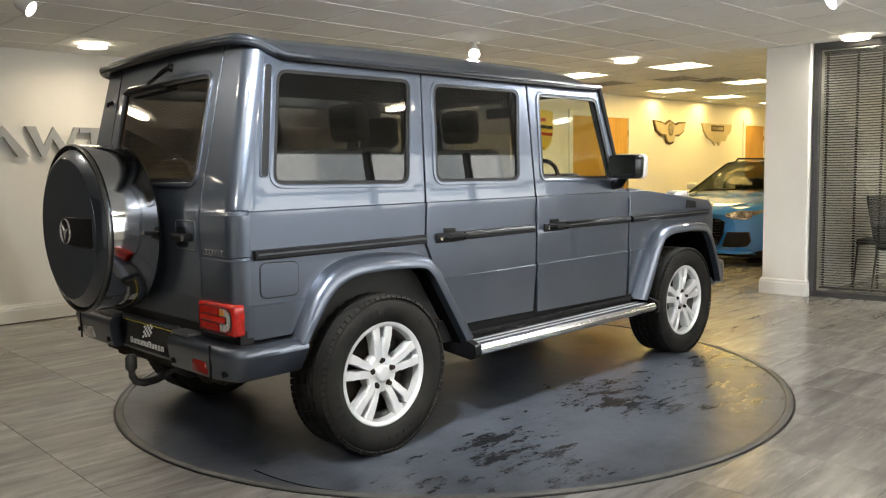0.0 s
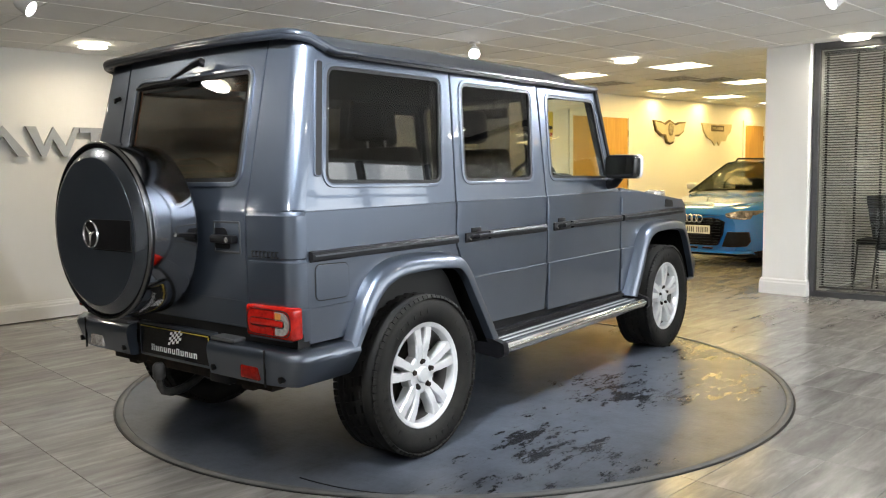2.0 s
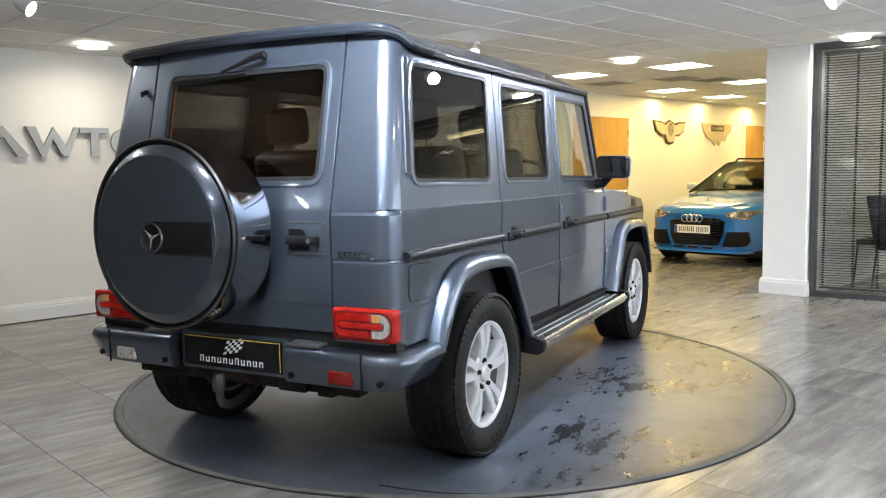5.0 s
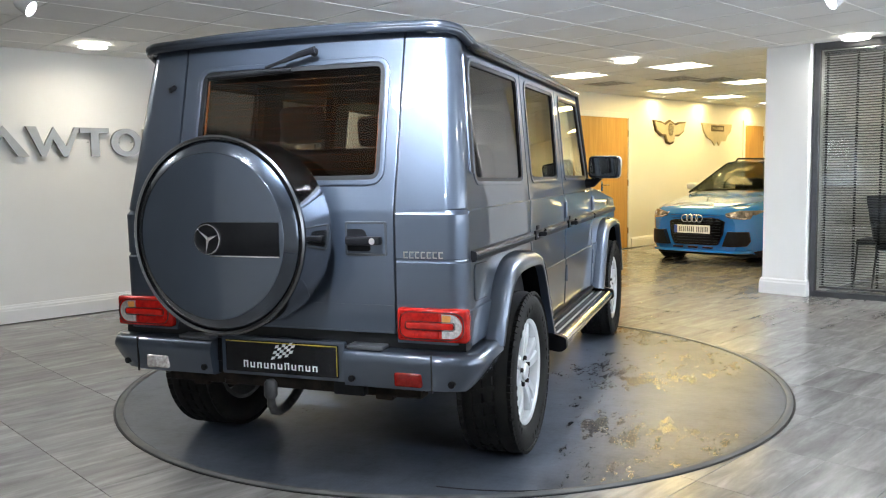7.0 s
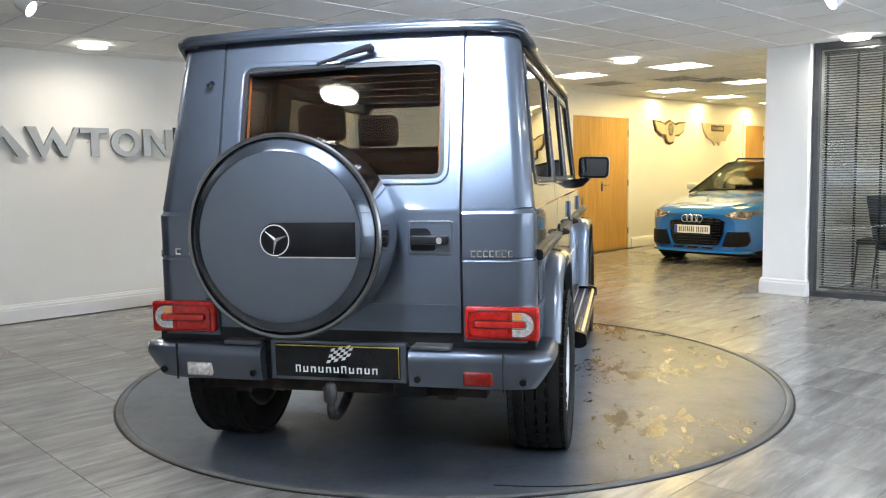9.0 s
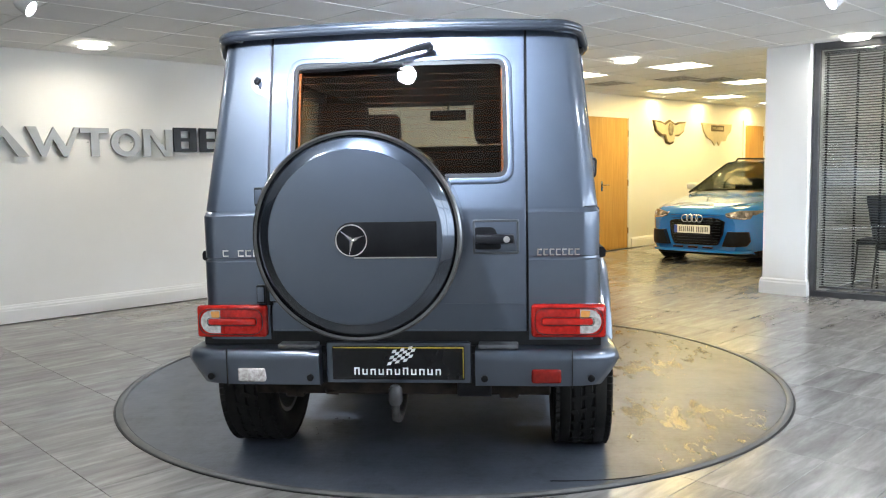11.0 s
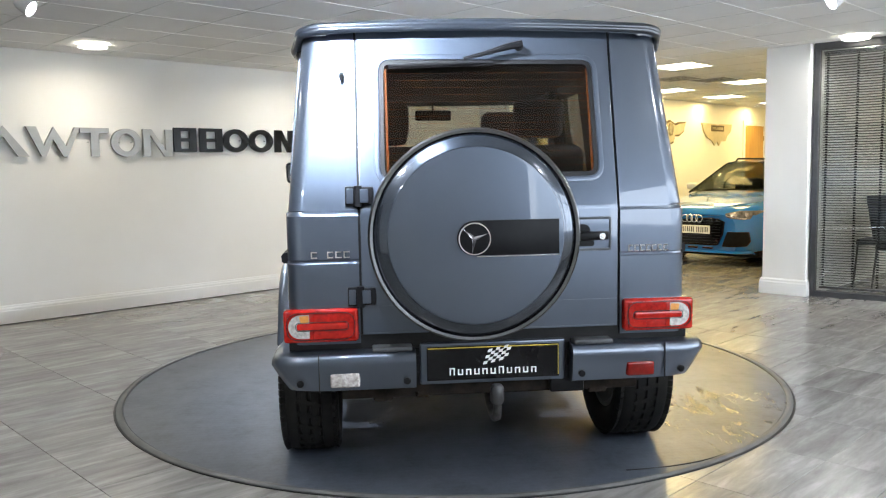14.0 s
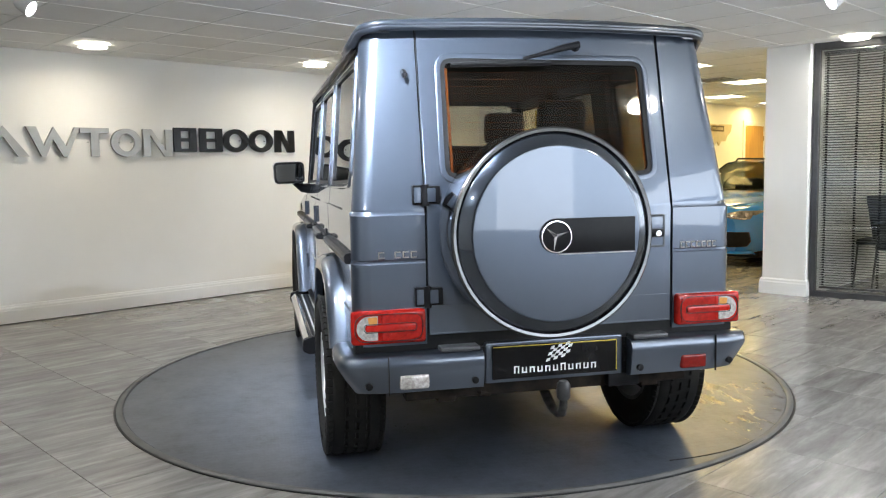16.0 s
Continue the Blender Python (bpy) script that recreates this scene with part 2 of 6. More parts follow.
def part(name, bm, material, parent=None, label="", smooth=False, shift=None, kind=""):
    """Links a bmesh as one mesh object under a thing or part."""
    bmesh.ops.recalc_face_normals(bm, faces=bm.faces)
    if shift is not None:
        bmesh.ops.translate(bm, verts=bm.verts, vec=shift)
    me = bpy.data.meshes.new(name)
    bm.to_mesh(me)
    bm.free()
    for mt in (material if isinstance(material, (list, tuple)) else (material,)):
        me.materials.append(mt)
    if smooth:
        me.shade_smooth()
        me.set_sharp_from_angle(angle=radians(38))
    ob = new(name, me)
    if smooth and material is PAINT:
        wn_mod = ob.modifiers.new("even shading", "WEIGHTED_NORMAL")
        wn_mod.keep_sharp = True
    ob.parent = parent
    return tagged(ob, label, kind=kind)


def thing(name, label, category, group="", m=None, kind=""):
    ob = new(name)
    if m is not None:
        ob.matrix_basis = m
    return tagged(ob, label, category, group, kind)


def box(bm, lo, hi, bevel=0.0, seg=2, mat=0, m=None):
    x0, y0, z0 = lo
    x1, y1, z1 = hi
    v = [bm.verts.new(c) for c in ((x0, y0, z0), (x1, y0, z0), (x1, y1, z0), (x0, y1, z0), (x0, y0, z1), (x1, y0, z1), (x1, y1, z1), (x0, y1, z1))]
    f = [bm.faces.new([v[i] for i in q]) for q in ((3, 2, 1, 0), (4, 5, 6, 7), (0, 1, 5, 4), (1, 2, 6, 5), (2, 3, 7, 6), (3, 0, 4, 7))]
    for q in f:
        q.material_index = mat
    out = v
    if bevel:
        es = list({e for q in f for e in q.edges})
        r = bmesh.ops.bevel(bm, geom=es, offset=bevel, segments=seg, affect="EDGES", profile=0.5)
        out = list({w for q in r["faces"] for w in q.verts} | {w for w in v if w.is_valid})
        for q in r["faces"]:
            q.material_index = mat
    if m is not None:
        bmesh.ops.transform(bm, matrix=m, verts=out)
    return out


def loft(bm, rings, closed=True, caps=True, mat=0):
    """Skin through rings of equally many points."""
    rows = [[bm.verts.new(c) for c in r] for r in rings]
    n = len(rows[0])
    for a, b in zip(rows, rows[1:]):
        for i in range(n if closed else n - 1):
            j = (i + 1) % n
            bm.faces.new((a[i], a[j], b[j], b[i])).material_index = mat
    if caps and closed:
        bm.faces.new(rows[0][::-1]).material_index = mat
        bm.faces.new(rows[-1]).material_index = mat
    return [v for r in rows for v in r]


def lathe(bm, profile, axis="y", centre=(0, 0, 0), n=48, mat=0, a0=0.0, a1=2 * math.pi):
    """Turns (radius, along) points about an axis."""
    full = abs(a1 - a0 - 2 * math.pi) < 1e-6
    rows = []
    for k in range(n if full else n + 1):
        a = a0 + (a1 - a0) * k / n
        c, s = math.cos(a), math.sin(a)
        row = []
        for r, h in profile:
            p = {"x": (h, r * c, r * s), "y": (r * c, h, r * s), "z": (r * c, r * s, h)}[axis]
            row.append(bm.verts.new(Vector(p) + Vector(centre)))
        rows.append(row)
    for k in range(n if full else n):
        a, b = rows[k], rows[(k + 1) % len(rows)]
        for i in range(len(profile) - 1):
            bm.faces.new((a[i], a[i + 1], b[i + 1], b[i])).material_index = mat
    bmesh.ops.remove_doubles(bm, verts=[v for r in rows for v in r], dist=1e-5)


def tube(bm, path, r, n=10, mat=0):
    """A round bar along a path."""
    pts = [Vector(p) for p in path]
    rings = []
    up = Vector((0.123, 0.456, 0.88)).normalized()
    for i, p in enumerate(pts):
        d = (pts[min(i + 1, len(pts) - 1)] - pts[max(i - 1, 0)]).normalized()
        a = d.cross(up).normalized()
        b = d.cross(a)
        rad = r[i] if isinstance(r, (list, tuple)) else r
        rings.append([p + a * rad * math.cos(2 * math.pi * k / n) + b * rad * math.sin(2 * math.pi * k / n) for k in range(n)])
    return loft(bm, rings, mat=mat)


def rounded(poly, r, n=5):
    """A polygon with its corners rounded."""
    out = []
    m = len(poly)
    for i in range(m):
        p, a, b = Vector(poly[i]), Vector(poly[i - 1]), Vector(poly[(i + 1) % m])
        da, db = (a - p), (b - p)
        rr = min(r, da.length * 0.45, db.length * 0.45)
        s, e = p + da.normalized() * rr, p + db.normalized() * rr
        for k in range(n + 1):
            t = k / n
            out.append(tuple((1 - t) ** 2 * s + 2 * t * (1 - t) * p + t * t * e))
    return out


def inset(poly, d):
    """The polygon moved inwards by d."""
    m = len(poly)
    area = sum(poly[i][0] * poly[(i + 1) % m][1] - poly[(i + 1) % m][0] * poly[i][1] for i in range(m))
    sg = 1 if area > 0 else -1
    out = []
    for i in range(m):
        t = (Vector(poly[(i + 1) % m]) - Vector(poly[i - 1])).normalized()
        out.append((poly[i][0] - sg * t.y * d, poly[i][1] + sg * t.x * d))
    return out


def sheet(bm, outline, holes, to3d, inward, levels=(), thick=0.02, bevel=0.0):
    """A curved panel with openings: filled flat, cut at levels, laid on its surface and given thickness."""
    tmp = bmesh.new()
    edges = []
    for loop in (outline, *holes):
        vs = [tmp.verts.new((a, b, 0)) for a, b in loop]
        edges += [tmp.edges.new((vs[i], vs[(i + 1) % len(vs)])) for i in range(len(vs))]
    bmesh.ops.triangle_fill(tmp, edges=edges, use_beauty=True, normal=(0, 0, 1))
    for b in levels:
        bmesh.ops.bisect_plane(tmp, geom=[*tmp.verts, *tmp.edges, *tmp.faces], plane_co=(0, b, 0), plane_no=(0, 1, 0))
    rim = [e for e in tmp.edges if e.is_boundary]
    for v in tmp.verts:
        v.co = to3d(v.co.x, v.co.y)
    g = bmesh.ops.extrude_face_region(tmp, geom=list(tmp.faces), use_keep_orig=True)
    for v in g["geom"]:
        if isinstance(v, bmesh.types.BMVert):
            v.co += Vector(inward(v.co)) * thick
    if bevel:
        bmesh.ops.bevel(tmp, geom=[e for e in rim if e.is_valid], offset=bevel, segments=2, affect="EDGES", profile=0.5)
    bmesh.ops.recalc_face_normals(tmp, faces=tmp.faces)
    me = bpy.data.meshes.new("tmp")
    tmp.to_mesh(me)
    tmp.free()
    bm.from_mesh(me)
    bpy.data.meshes.remove(me)

# ---- the room ----
def wall_piece(bm, u0, v0, u1, v1, z0=0.0, z1=CEIL):
    box(bm, (u0, v0, z0), (u1, v1, z1))


def setting(name, bm, material, label, m=ROOM):
    ob = part(name, bm, material, None, label)
    ob.matrix_basis = m
    return tagged(ob, label, "wall" if "wall" in name else name.split("_")[0], kind="structure")


bm = bmesh.new()
box(bm, (-6.2, -4.65, -0.2), (13.8, 4.7, -0.006))
floor = setting("floor", bm, GROUT, "grey wood-look porcelain tile floor with dark joints")

bm = bmesh.new()
wall_piece(bm, -2.5, 4.43, 5.0, 4.63)
setting("wall_long", bm, WHITE, "plain white painted showroom wall")
bm = bmesh.new()
wall_piece(bm, -6.2, 4.43, -2.5, 4.63)
setting("wall_unlit", bm, CHARCOAL, "plain charcoal wall at the unlit end")
bm = bmesh.new()
wall_piece(bm, 5.0, 3.84, 13.6, 4.63)
setting("wall_back", bm, WHITE, "white painted wall washed by warm downlights")
bm = bmesh.new()
wall_piece(bm, 13.4, -4.45, 13.6, 3.84)
setting("wall_end", bm, WHITE, "plain white end wall")
bm = bmesh.new()
wall_piece(bm, -6.2, -4.45, -6.0, -0.3)
setting("wall_west", bm, WHITE, "plain white end wall")
bm = bmesh.new()
wall_piece(bm, -6.2, -0.3, -6.0, 4.43)
setting("wall_end_unlit", bm, CHARCOAL, "plain charcoal end wall")
bm = bmesh.new()
for a, b in ((-6.2, WIN0), (WIN1, 13.4)):
    wall_piece(bm, a, FRONT - 0.2, b, FRONT)
box(bm, (WIN0, FRONT - 0.2, 0), (WIN1, FRONT, SILL))
box(bm, (WIN0, FRONT - 0.2, 2.32), (WIN1, FRONT, CEIL))
setting("wall_front", bm, WHITE, "white front wall with a wide shop window over a low sill wall")

# shop window behind the viewer: frame bars, daylight beyond
bm = bmesh.new()
for i in range(6):
    u = WIN0 + i * (WIN1 - WIN0) / 5
    box(bm, (u - 0.03, FRONT - 0.15, SILL), (u + 0.03, FRONT - 0.06, 2.32), 0.004)
box(bm, (WIN0, FRONT - 0.14, 1.92), (WIN1, FRONT - 0.07, 1.96))
shopfront = setting("window_1", bm, FRAME_GREY, "tall shop window with dark grey mullions")
bm = bmesh.new()
box(bm, (-16, FRONT - 5.1, -1.0), (17, FRONT - 5.0, 7.0))
for k in range(12):
    for z0 in (0.5, 2.6, 4.7):
        box(bm, (-15 + k * 2.5, FRONT - 5.0, z0), (-13.7 + k * 2.5, FRONT - 4.98, z0 + 1.3), mat=1)
box(bm, (-16, FRONT - 5.0, -1.0), (17, FRONT - 4.96, 0.1), mat=1)
tagged(setting("backdrop", bm, [DAY_GLOW, SHADE_GLOW], "pale daylight outside the shop window"), category="backdrop")
area_lamp("window_daylight", ROOM @ pose((WIN0 + WIN1) / 2, FRONT + 0.01, 1.62, 90, 0, 0), WIN1 - WIN0, 1.38, WINDOW_W, (0.84, 0.92, 1.0))

# skirting boards
def skirting(name, length, m, label="moulded white skirting board"):
    bm = bmesh.new()
    prof = [(0, 0), (0.02, 0), (0.02, 0.115), (0.016, 0.125), (0.016, 0.14), (0.008, 0.158), (0.008, 0.165), (0, 0.17)]
    loft(bm, [[(s, -y, z) for y, z in prof] for s in (0.0, length)])
    ob = part(name, bm, SKIRT)
    ob.matrix_basis = ROOM @ m
    return tagged(ob, label, "skirting board", kind="structure")


skirting("baseboard_1", 7.5, pose(-2.5, 4.43, 0))
skirting("baseboard_2", 1.35, pose(5.0, 3.84, 0))
skirting("baseboard_3", 3.9, pose(8.10, 3.84, 0))

# column
bm = bmesh.new()
box(bm, (4.645, -0.455, 0), (5.115, 0.0, CEIL), 0.012)
column = tagged(setting("column", bm, WHITE, "square white plastered column with skirting"), category="column")
bm = bmesh.new()
prof = [(0, 0), (0.022, 0), (0.022, 0.12), (0.016, 0.135), (0.016, 0.15), (0.006, 0.165), (0, 0.165)]
rings = []
for du, dv in ((-1, -1), (-1, 1), (1, 1), (1, -1), (-1, -1)):
    rings.append([(4.88 + du * (0.235 + a), -0.2275 + dv * (0.2275 + a), z) for a, z in prof])
loft(bm, rings, caps=False)
part("column_skirting", bm, SKIRT, column)

# ceiling: tiles in a lowered grid, all one mesh
bm = bmesh.new()
box(bm, (-6.2, FRONT - 0.15, CEIL + 0.003), (13.5, 4.6, CEIL + 0.15))
P = 0.61
u = -5.7
while u < 13.5:
    k = (-1.67 + round((u + 1.67) / P) * P)
    box(bm, (k - 0.0045, FRONT, CEIL), (k + 0.0045, 4.5, CEIL + 0.01), mat=1)
    u += P
v = FRONT + 0.2
while v < 4.5:
    k = (-0.21 + round((v + 0.21) / P) * P)
    box(bm, (-6.0, k - 0.0045, CEIL - 0.001), (13.4, k + 0.0045, CEIL + 0.01), mat=1)
    v += P
ob = part("ceiling", bm, [TILE_CEIL, TBAR])
ob.matrix_basis = ROOM
tagged(ob, "suspended ceiling of off-white mineral tiles in a white grid", "ceiling", kind="structure")


# doors in the back wall
def room_door(name, u0, u1, height):
    d = thing(name, "closed oak veneer door in a white frame", "door", m=ROOM @ pose(0, 3.838, 0), kind="structure")
    bm = bmesh.new()
    box(bm, (u0 + 0.006, -0.012, 0.008), (u1 - 0.006, 0.0, height), 0.003)
    leaf = part("door_leaf", bm, OAK, d)
    bm = bmesh.new()
    for a, b, z0, z1 in ((u0 - 0.09, u0, 0, height + 0.09), (u1, u1 + 0.09, 0, height + 0.09), (u0, u1, height, height + 0.09)):
        box(bm, (a, -0.026, z0), (b, 0.0, z1), 0.006)
    part("door_frame", bm, SKIRT, d)
    bm = bmesh.new()
    for z in (0.3, 1.1, height - 0.25):
        lathe(bm, [(0, -0.05), (0.009, -0.05), (0.009, 0.05), (0, 0.05)], "z", (u1 - 0.006, -0.02, z), 10)
    part("hinge", bm, STEEL, leaf)
    bm = bmesh.new()
    box(bm, (u0 + 0.75, -0.02, 0.98), (u0 + 0.80, -0.012, 1.14), 0.004)
    tube(bm, [(u0 + 0.775, -0.012, 1.08), (u0 + 0.775, -0.06, 1.08), (u0 + 0.90, -0.065, 1.08)], 0.009)
    part("door_handle", bm, STEEL, leaf, "brushed steel lever handle", True)
    return d


room_door("door_1", 6.45, 7.98, 2.17)
room_door("door_2", 12.25, 13.1, 2.17)


# wall signs: plain shapes
def flat_sign(name, outline, depth, m, material, label, category, extra):
    s = thing(name, label, category, m=m)
    bm = bmesh.new()
    sheet(bm, outline, [], lambda a, b: Vector((a, -depth, b)), lambda c: (0, 1, 0), thick=depth, bevel=0.004)
    board = part("board", bm, material, s)
    for nm, poly, mt in extra:
        bm = bmesh.new()
        sheet(bm, poly, [], lambda a, b: Vector((a, -depth - 0.012, b)), lambda c: (0, 1, 0), thick=0.012)
        part(nm, bm, mt, s)
    return s


wing = [(-0.55, 0.17), (-0.30, 0.16), (-0.18, 0.12), (0, 0.19), (0.18, 0.12), (0.30, 0.16), (0.55, 0.17), (0.47, -0.02), (0.30, -0.10), (0.17, -0.10), (0.12, -0.22), (0, -0.25), (-0.12, -0.22), (-0.17, -0.10), (-0.30, -0.10), (-0.47, -0.02)]
disc = [(0.10 * math.cos(a * math.pi / 10), 0.02 + 0.12 * math.sin(a * math.pi / 10)) for a in range(20)]
inner = [(0.05 * math.cos(a * math.pi / 8), 0.02 + 0.07 * math.sin(a * math.pi / 8)) for a in range(16)]
flat_sign("wall_badge", wing, 0.03, ROOM @ pose(9.30, 3.838, 2.0), BRONZE, "bronze winged badge board mounted on the wall", "sign",
          [("feather_field", inset(wing, 0.035), CREAM), ("medallion", disc, BRONZE), ("medallion_face", inner, CREAM)])
shield = [(-0.60, 0.17), (-0.12, 0.16), (0, 0.14), (0.12, 0.16), (0.60, 0.17), (0.55, 0.02), (0.42, -0.05), (0.34, -0.16), (0.16, -0.17), (0.08, -0.25), (0.0, -0.17), (-0.10, -0.25), (-0.2, -0.16), (-0.40, -0.1), (-0.52, 0.02)]
flat_sign("wall_badge", shield, 0.03, ROOM @ pose(11.05, 3.838, 2.0), CREAM, "cream cut-out badge board with a bar across", "sign",
          [("bar", [(-0.26, 0.02), (0.24, 0.02), (0.24, 0.13), (-0.26, 0.13)], BRONZE), ("bar_field", [(-0.22, 0.05), (0.20, 0.05), (0.20, 0.10), (-0.22, 0.10)], CREAM)])
crest = [(-0.19, 0.27), (0, 0.29), (0.19, 0.27), (0.19, -0.02), (0.13, -0.2), (0, -0.30), (-0.13, -0.2), (-0.19, -0.02)]
flat_sign("wall_badge", crest, 0.03, ROOM @ pose(5.76, 3.838, 1.93), YELLOW, "yellow shield badge with red and black stripes", "sign",
          [("stripe", [(-0.17, 0.17 - 0.1 * k), (0.0, 0.17 - 0.1 * k), (0.0, 0.12 - 0.1 * k), (-0.17, 0.12 - 0.1 * k)], RED_DARK if k % 2 == 0 else GLOSS_BLACK) for k in range(3)]
          + [("stripe", [(0.02, 0.06 - 0.1 * k), (0.16, 0.06 - 0.1 * k), (0.16, 0.01 - 0.1 * k), (0.02, 0.01 - 0.1 * k)], RED_DARK if k % 2 else GLOSS_BLACK) for k in range(2)])

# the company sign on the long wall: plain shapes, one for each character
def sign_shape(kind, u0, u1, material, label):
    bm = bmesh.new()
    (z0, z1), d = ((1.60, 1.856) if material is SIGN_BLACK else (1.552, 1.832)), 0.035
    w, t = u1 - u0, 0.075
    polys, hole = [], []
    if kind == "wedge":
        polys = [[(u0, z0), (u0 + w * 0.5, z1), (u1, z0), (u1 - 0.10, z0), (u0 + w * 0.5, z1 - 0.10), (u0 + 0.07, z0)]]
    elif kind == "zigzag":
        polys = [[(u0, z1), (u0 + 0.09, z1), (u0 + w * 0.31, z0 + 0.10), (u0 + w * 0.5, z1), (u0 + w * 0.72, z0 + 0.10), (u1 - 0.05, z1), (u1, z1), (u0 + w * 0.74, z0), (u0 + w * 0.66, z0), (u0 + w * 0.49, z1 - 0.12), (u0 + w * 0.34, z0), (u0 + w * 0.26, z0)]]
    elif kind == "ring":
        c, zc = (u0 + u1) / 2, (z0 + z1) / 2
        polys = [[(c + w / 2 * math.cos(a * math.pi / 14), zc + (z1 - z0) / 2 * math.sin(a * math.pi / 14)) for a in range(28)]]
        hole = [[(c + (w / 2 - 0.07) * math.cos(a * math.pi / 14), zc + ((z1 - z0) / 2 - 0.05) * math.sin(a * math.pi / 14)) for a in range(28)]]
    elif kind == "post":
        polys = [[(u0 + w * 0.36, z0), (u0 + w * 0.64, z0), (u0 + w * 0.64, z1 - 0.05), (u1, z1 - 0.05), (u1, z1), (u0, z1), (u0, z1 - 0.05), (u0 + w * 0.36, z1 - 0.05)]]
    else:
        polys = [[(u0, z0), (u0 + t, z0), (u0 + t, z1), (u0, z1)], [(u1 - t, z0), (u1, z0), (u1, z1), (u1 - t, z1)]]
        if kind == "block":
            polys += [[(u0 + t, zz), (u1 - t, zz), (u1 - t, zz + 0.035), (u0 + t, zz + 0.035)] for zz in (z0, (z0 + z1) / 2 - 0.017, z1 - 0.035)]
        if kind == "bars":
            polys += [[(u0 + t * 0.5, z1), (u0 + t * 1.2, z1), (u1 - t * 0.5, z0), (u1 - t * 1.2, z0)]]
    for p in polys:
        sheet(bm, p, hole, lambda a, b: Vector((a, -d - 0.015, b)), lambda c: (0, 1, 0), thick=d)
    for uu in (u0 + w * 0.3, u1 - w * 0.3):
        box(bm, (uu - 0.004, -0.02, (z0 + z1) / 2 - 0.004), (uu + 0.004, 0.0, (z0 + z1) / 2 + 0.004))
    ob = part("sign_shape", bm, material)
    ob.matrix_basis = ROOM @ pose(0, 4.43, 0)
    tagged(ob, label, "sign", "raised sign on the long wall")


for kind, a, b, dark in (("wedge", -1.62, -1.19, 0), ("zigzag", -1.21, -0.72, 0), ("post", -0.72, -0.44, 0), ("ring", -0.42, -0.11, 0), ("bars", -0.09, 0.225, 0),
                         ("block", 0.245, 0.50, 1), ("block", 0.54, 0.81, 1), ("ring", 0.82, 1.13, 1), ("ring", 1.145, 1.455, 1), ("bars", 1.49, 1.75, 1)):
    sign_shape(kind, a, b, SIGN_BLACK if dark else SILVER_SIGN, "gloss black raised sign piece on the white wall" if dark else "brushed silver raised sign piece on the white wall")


# ceiling fittings
def round_light(u, v, watts=LAMP_W, colour=(1.0, 0.94, 0.84)):
    l = thing("ceiling_light", "round surface-mounted ceiling light with a lit diffuser", "ceiling light", "round ceiling lights", ROOM @ pose(u, v, CEIL))
    bm = bmesh.new()
    lathe(bm, [(0, 0), (0.10, 0), (0.105, -0.012), (0.10, -0.02), (0, -0.02)], "z", n=32)
    part("base_ring", bm, SKIRT, l, smooth=True)
    bm = bmesh.new()
    lathe(bm, [(0, -0.02), (0.118, -0.021), (0.122, -0.027), (0.118, -0.034), (0.09, -0.038), (0, -0.038)], "z", n=32)
    part("diffuser", bm, LAMP_GLOW, l, "lit white diffuser", True)
    area_lamp("lamp", pose(0, 0, -0.045), 0.23, 0.23, watts, colour, l, "DISK", radians(166))


# the light at u -4.6 is unseen, added to brighten the white west wall
for u, v in ((-0.78, 3.78), (1.55, 3.64), (4.11, 1.35), (4.52, -0.92), (-3.18, 3.55), (-3.17, 1.2), (-3.15, -1.3), (-0.7, -3.68), (1.55, -3.48), (4.4, -3.6), (-4.6, -2.3)):
    round_light(u, v, 8.5 if v > 3 else 12.0 if (u, v) == (4.11, 1.35) else 34.0 if u < -4 else LAMP_W, (1.0, 0.78, 0.42) if (u, v) == (4.11, 1.35) else (0.88, 0.95, 1.0) if u < -4 else (1.0, 0.88, 0.68) if v > 3 else (1.0, 0.94, 0.84))


def spot_light(u, v, target, watts=SPOT_W):
    at = ROOM @ Vector((u, v, CEIL))
    s = thing("spotlight", "white adjustable spotlight on the ceiling, lit", "spotlight", "ceiling spotlights", Matrix.Translation(at))
    bm = bmesh.new()
    lathe(bm, [(0, 0), (0.05, 0), (0.05, -0.02), (0, -0.02)], "z", n=24)
    tube(bm, [(0, 0, -0.02), (0, 0, -0.05)], 0.01)
    part("bracket", bm, SKIRT, s, smooth=True)
    m = look((0, 0, -0.085), Vector(target) - at)
    bm = bmesh.new()
    lathe(bm, [(0, 0.05), (0.035, 0.045), (0.045, 0.02), (0.055, -0.06), (0.05, -0.06)], "z", n=24)
    bmesh.ops.transform(bm, matrix=m, verts=bm.verts)
    part("lamp_housing", bm, SKIRT, s, smooth=True)
    bm = bmesh.new()
    lathe(bm, [(0, -0.052), (0.05, -0.054)], "z", n=24)
    bmesh.ops.transform(bm, matrix=m, verts=bm.verts)
    part("lens", bm, SPOT_GLOW, s, "bright lit lens")
    d = bpy.data.lights.new("lamp", "SPOT")
    d.energy, d.color, d.spot_size, d.spot_blend, d.shadow_soft_size = watts, (0.86, 0.92, 1.0), radians(80), 0.7, 0.05
    ob = new("lamp", d)
    ob.parent, ob.matrix_basis = s, m @ pose(0, 0, -0.07)


# four spotlights round the turntable, turned to the car
for u, v in ((-1.92, 1.95), (1.91, 1.57), (2.13, -1.62), (-2.46, -1.86)):
    spot_light(u, v, (0, 0, 0.8), 540.0 if u < 0 and v < 0 else SPOT_W)


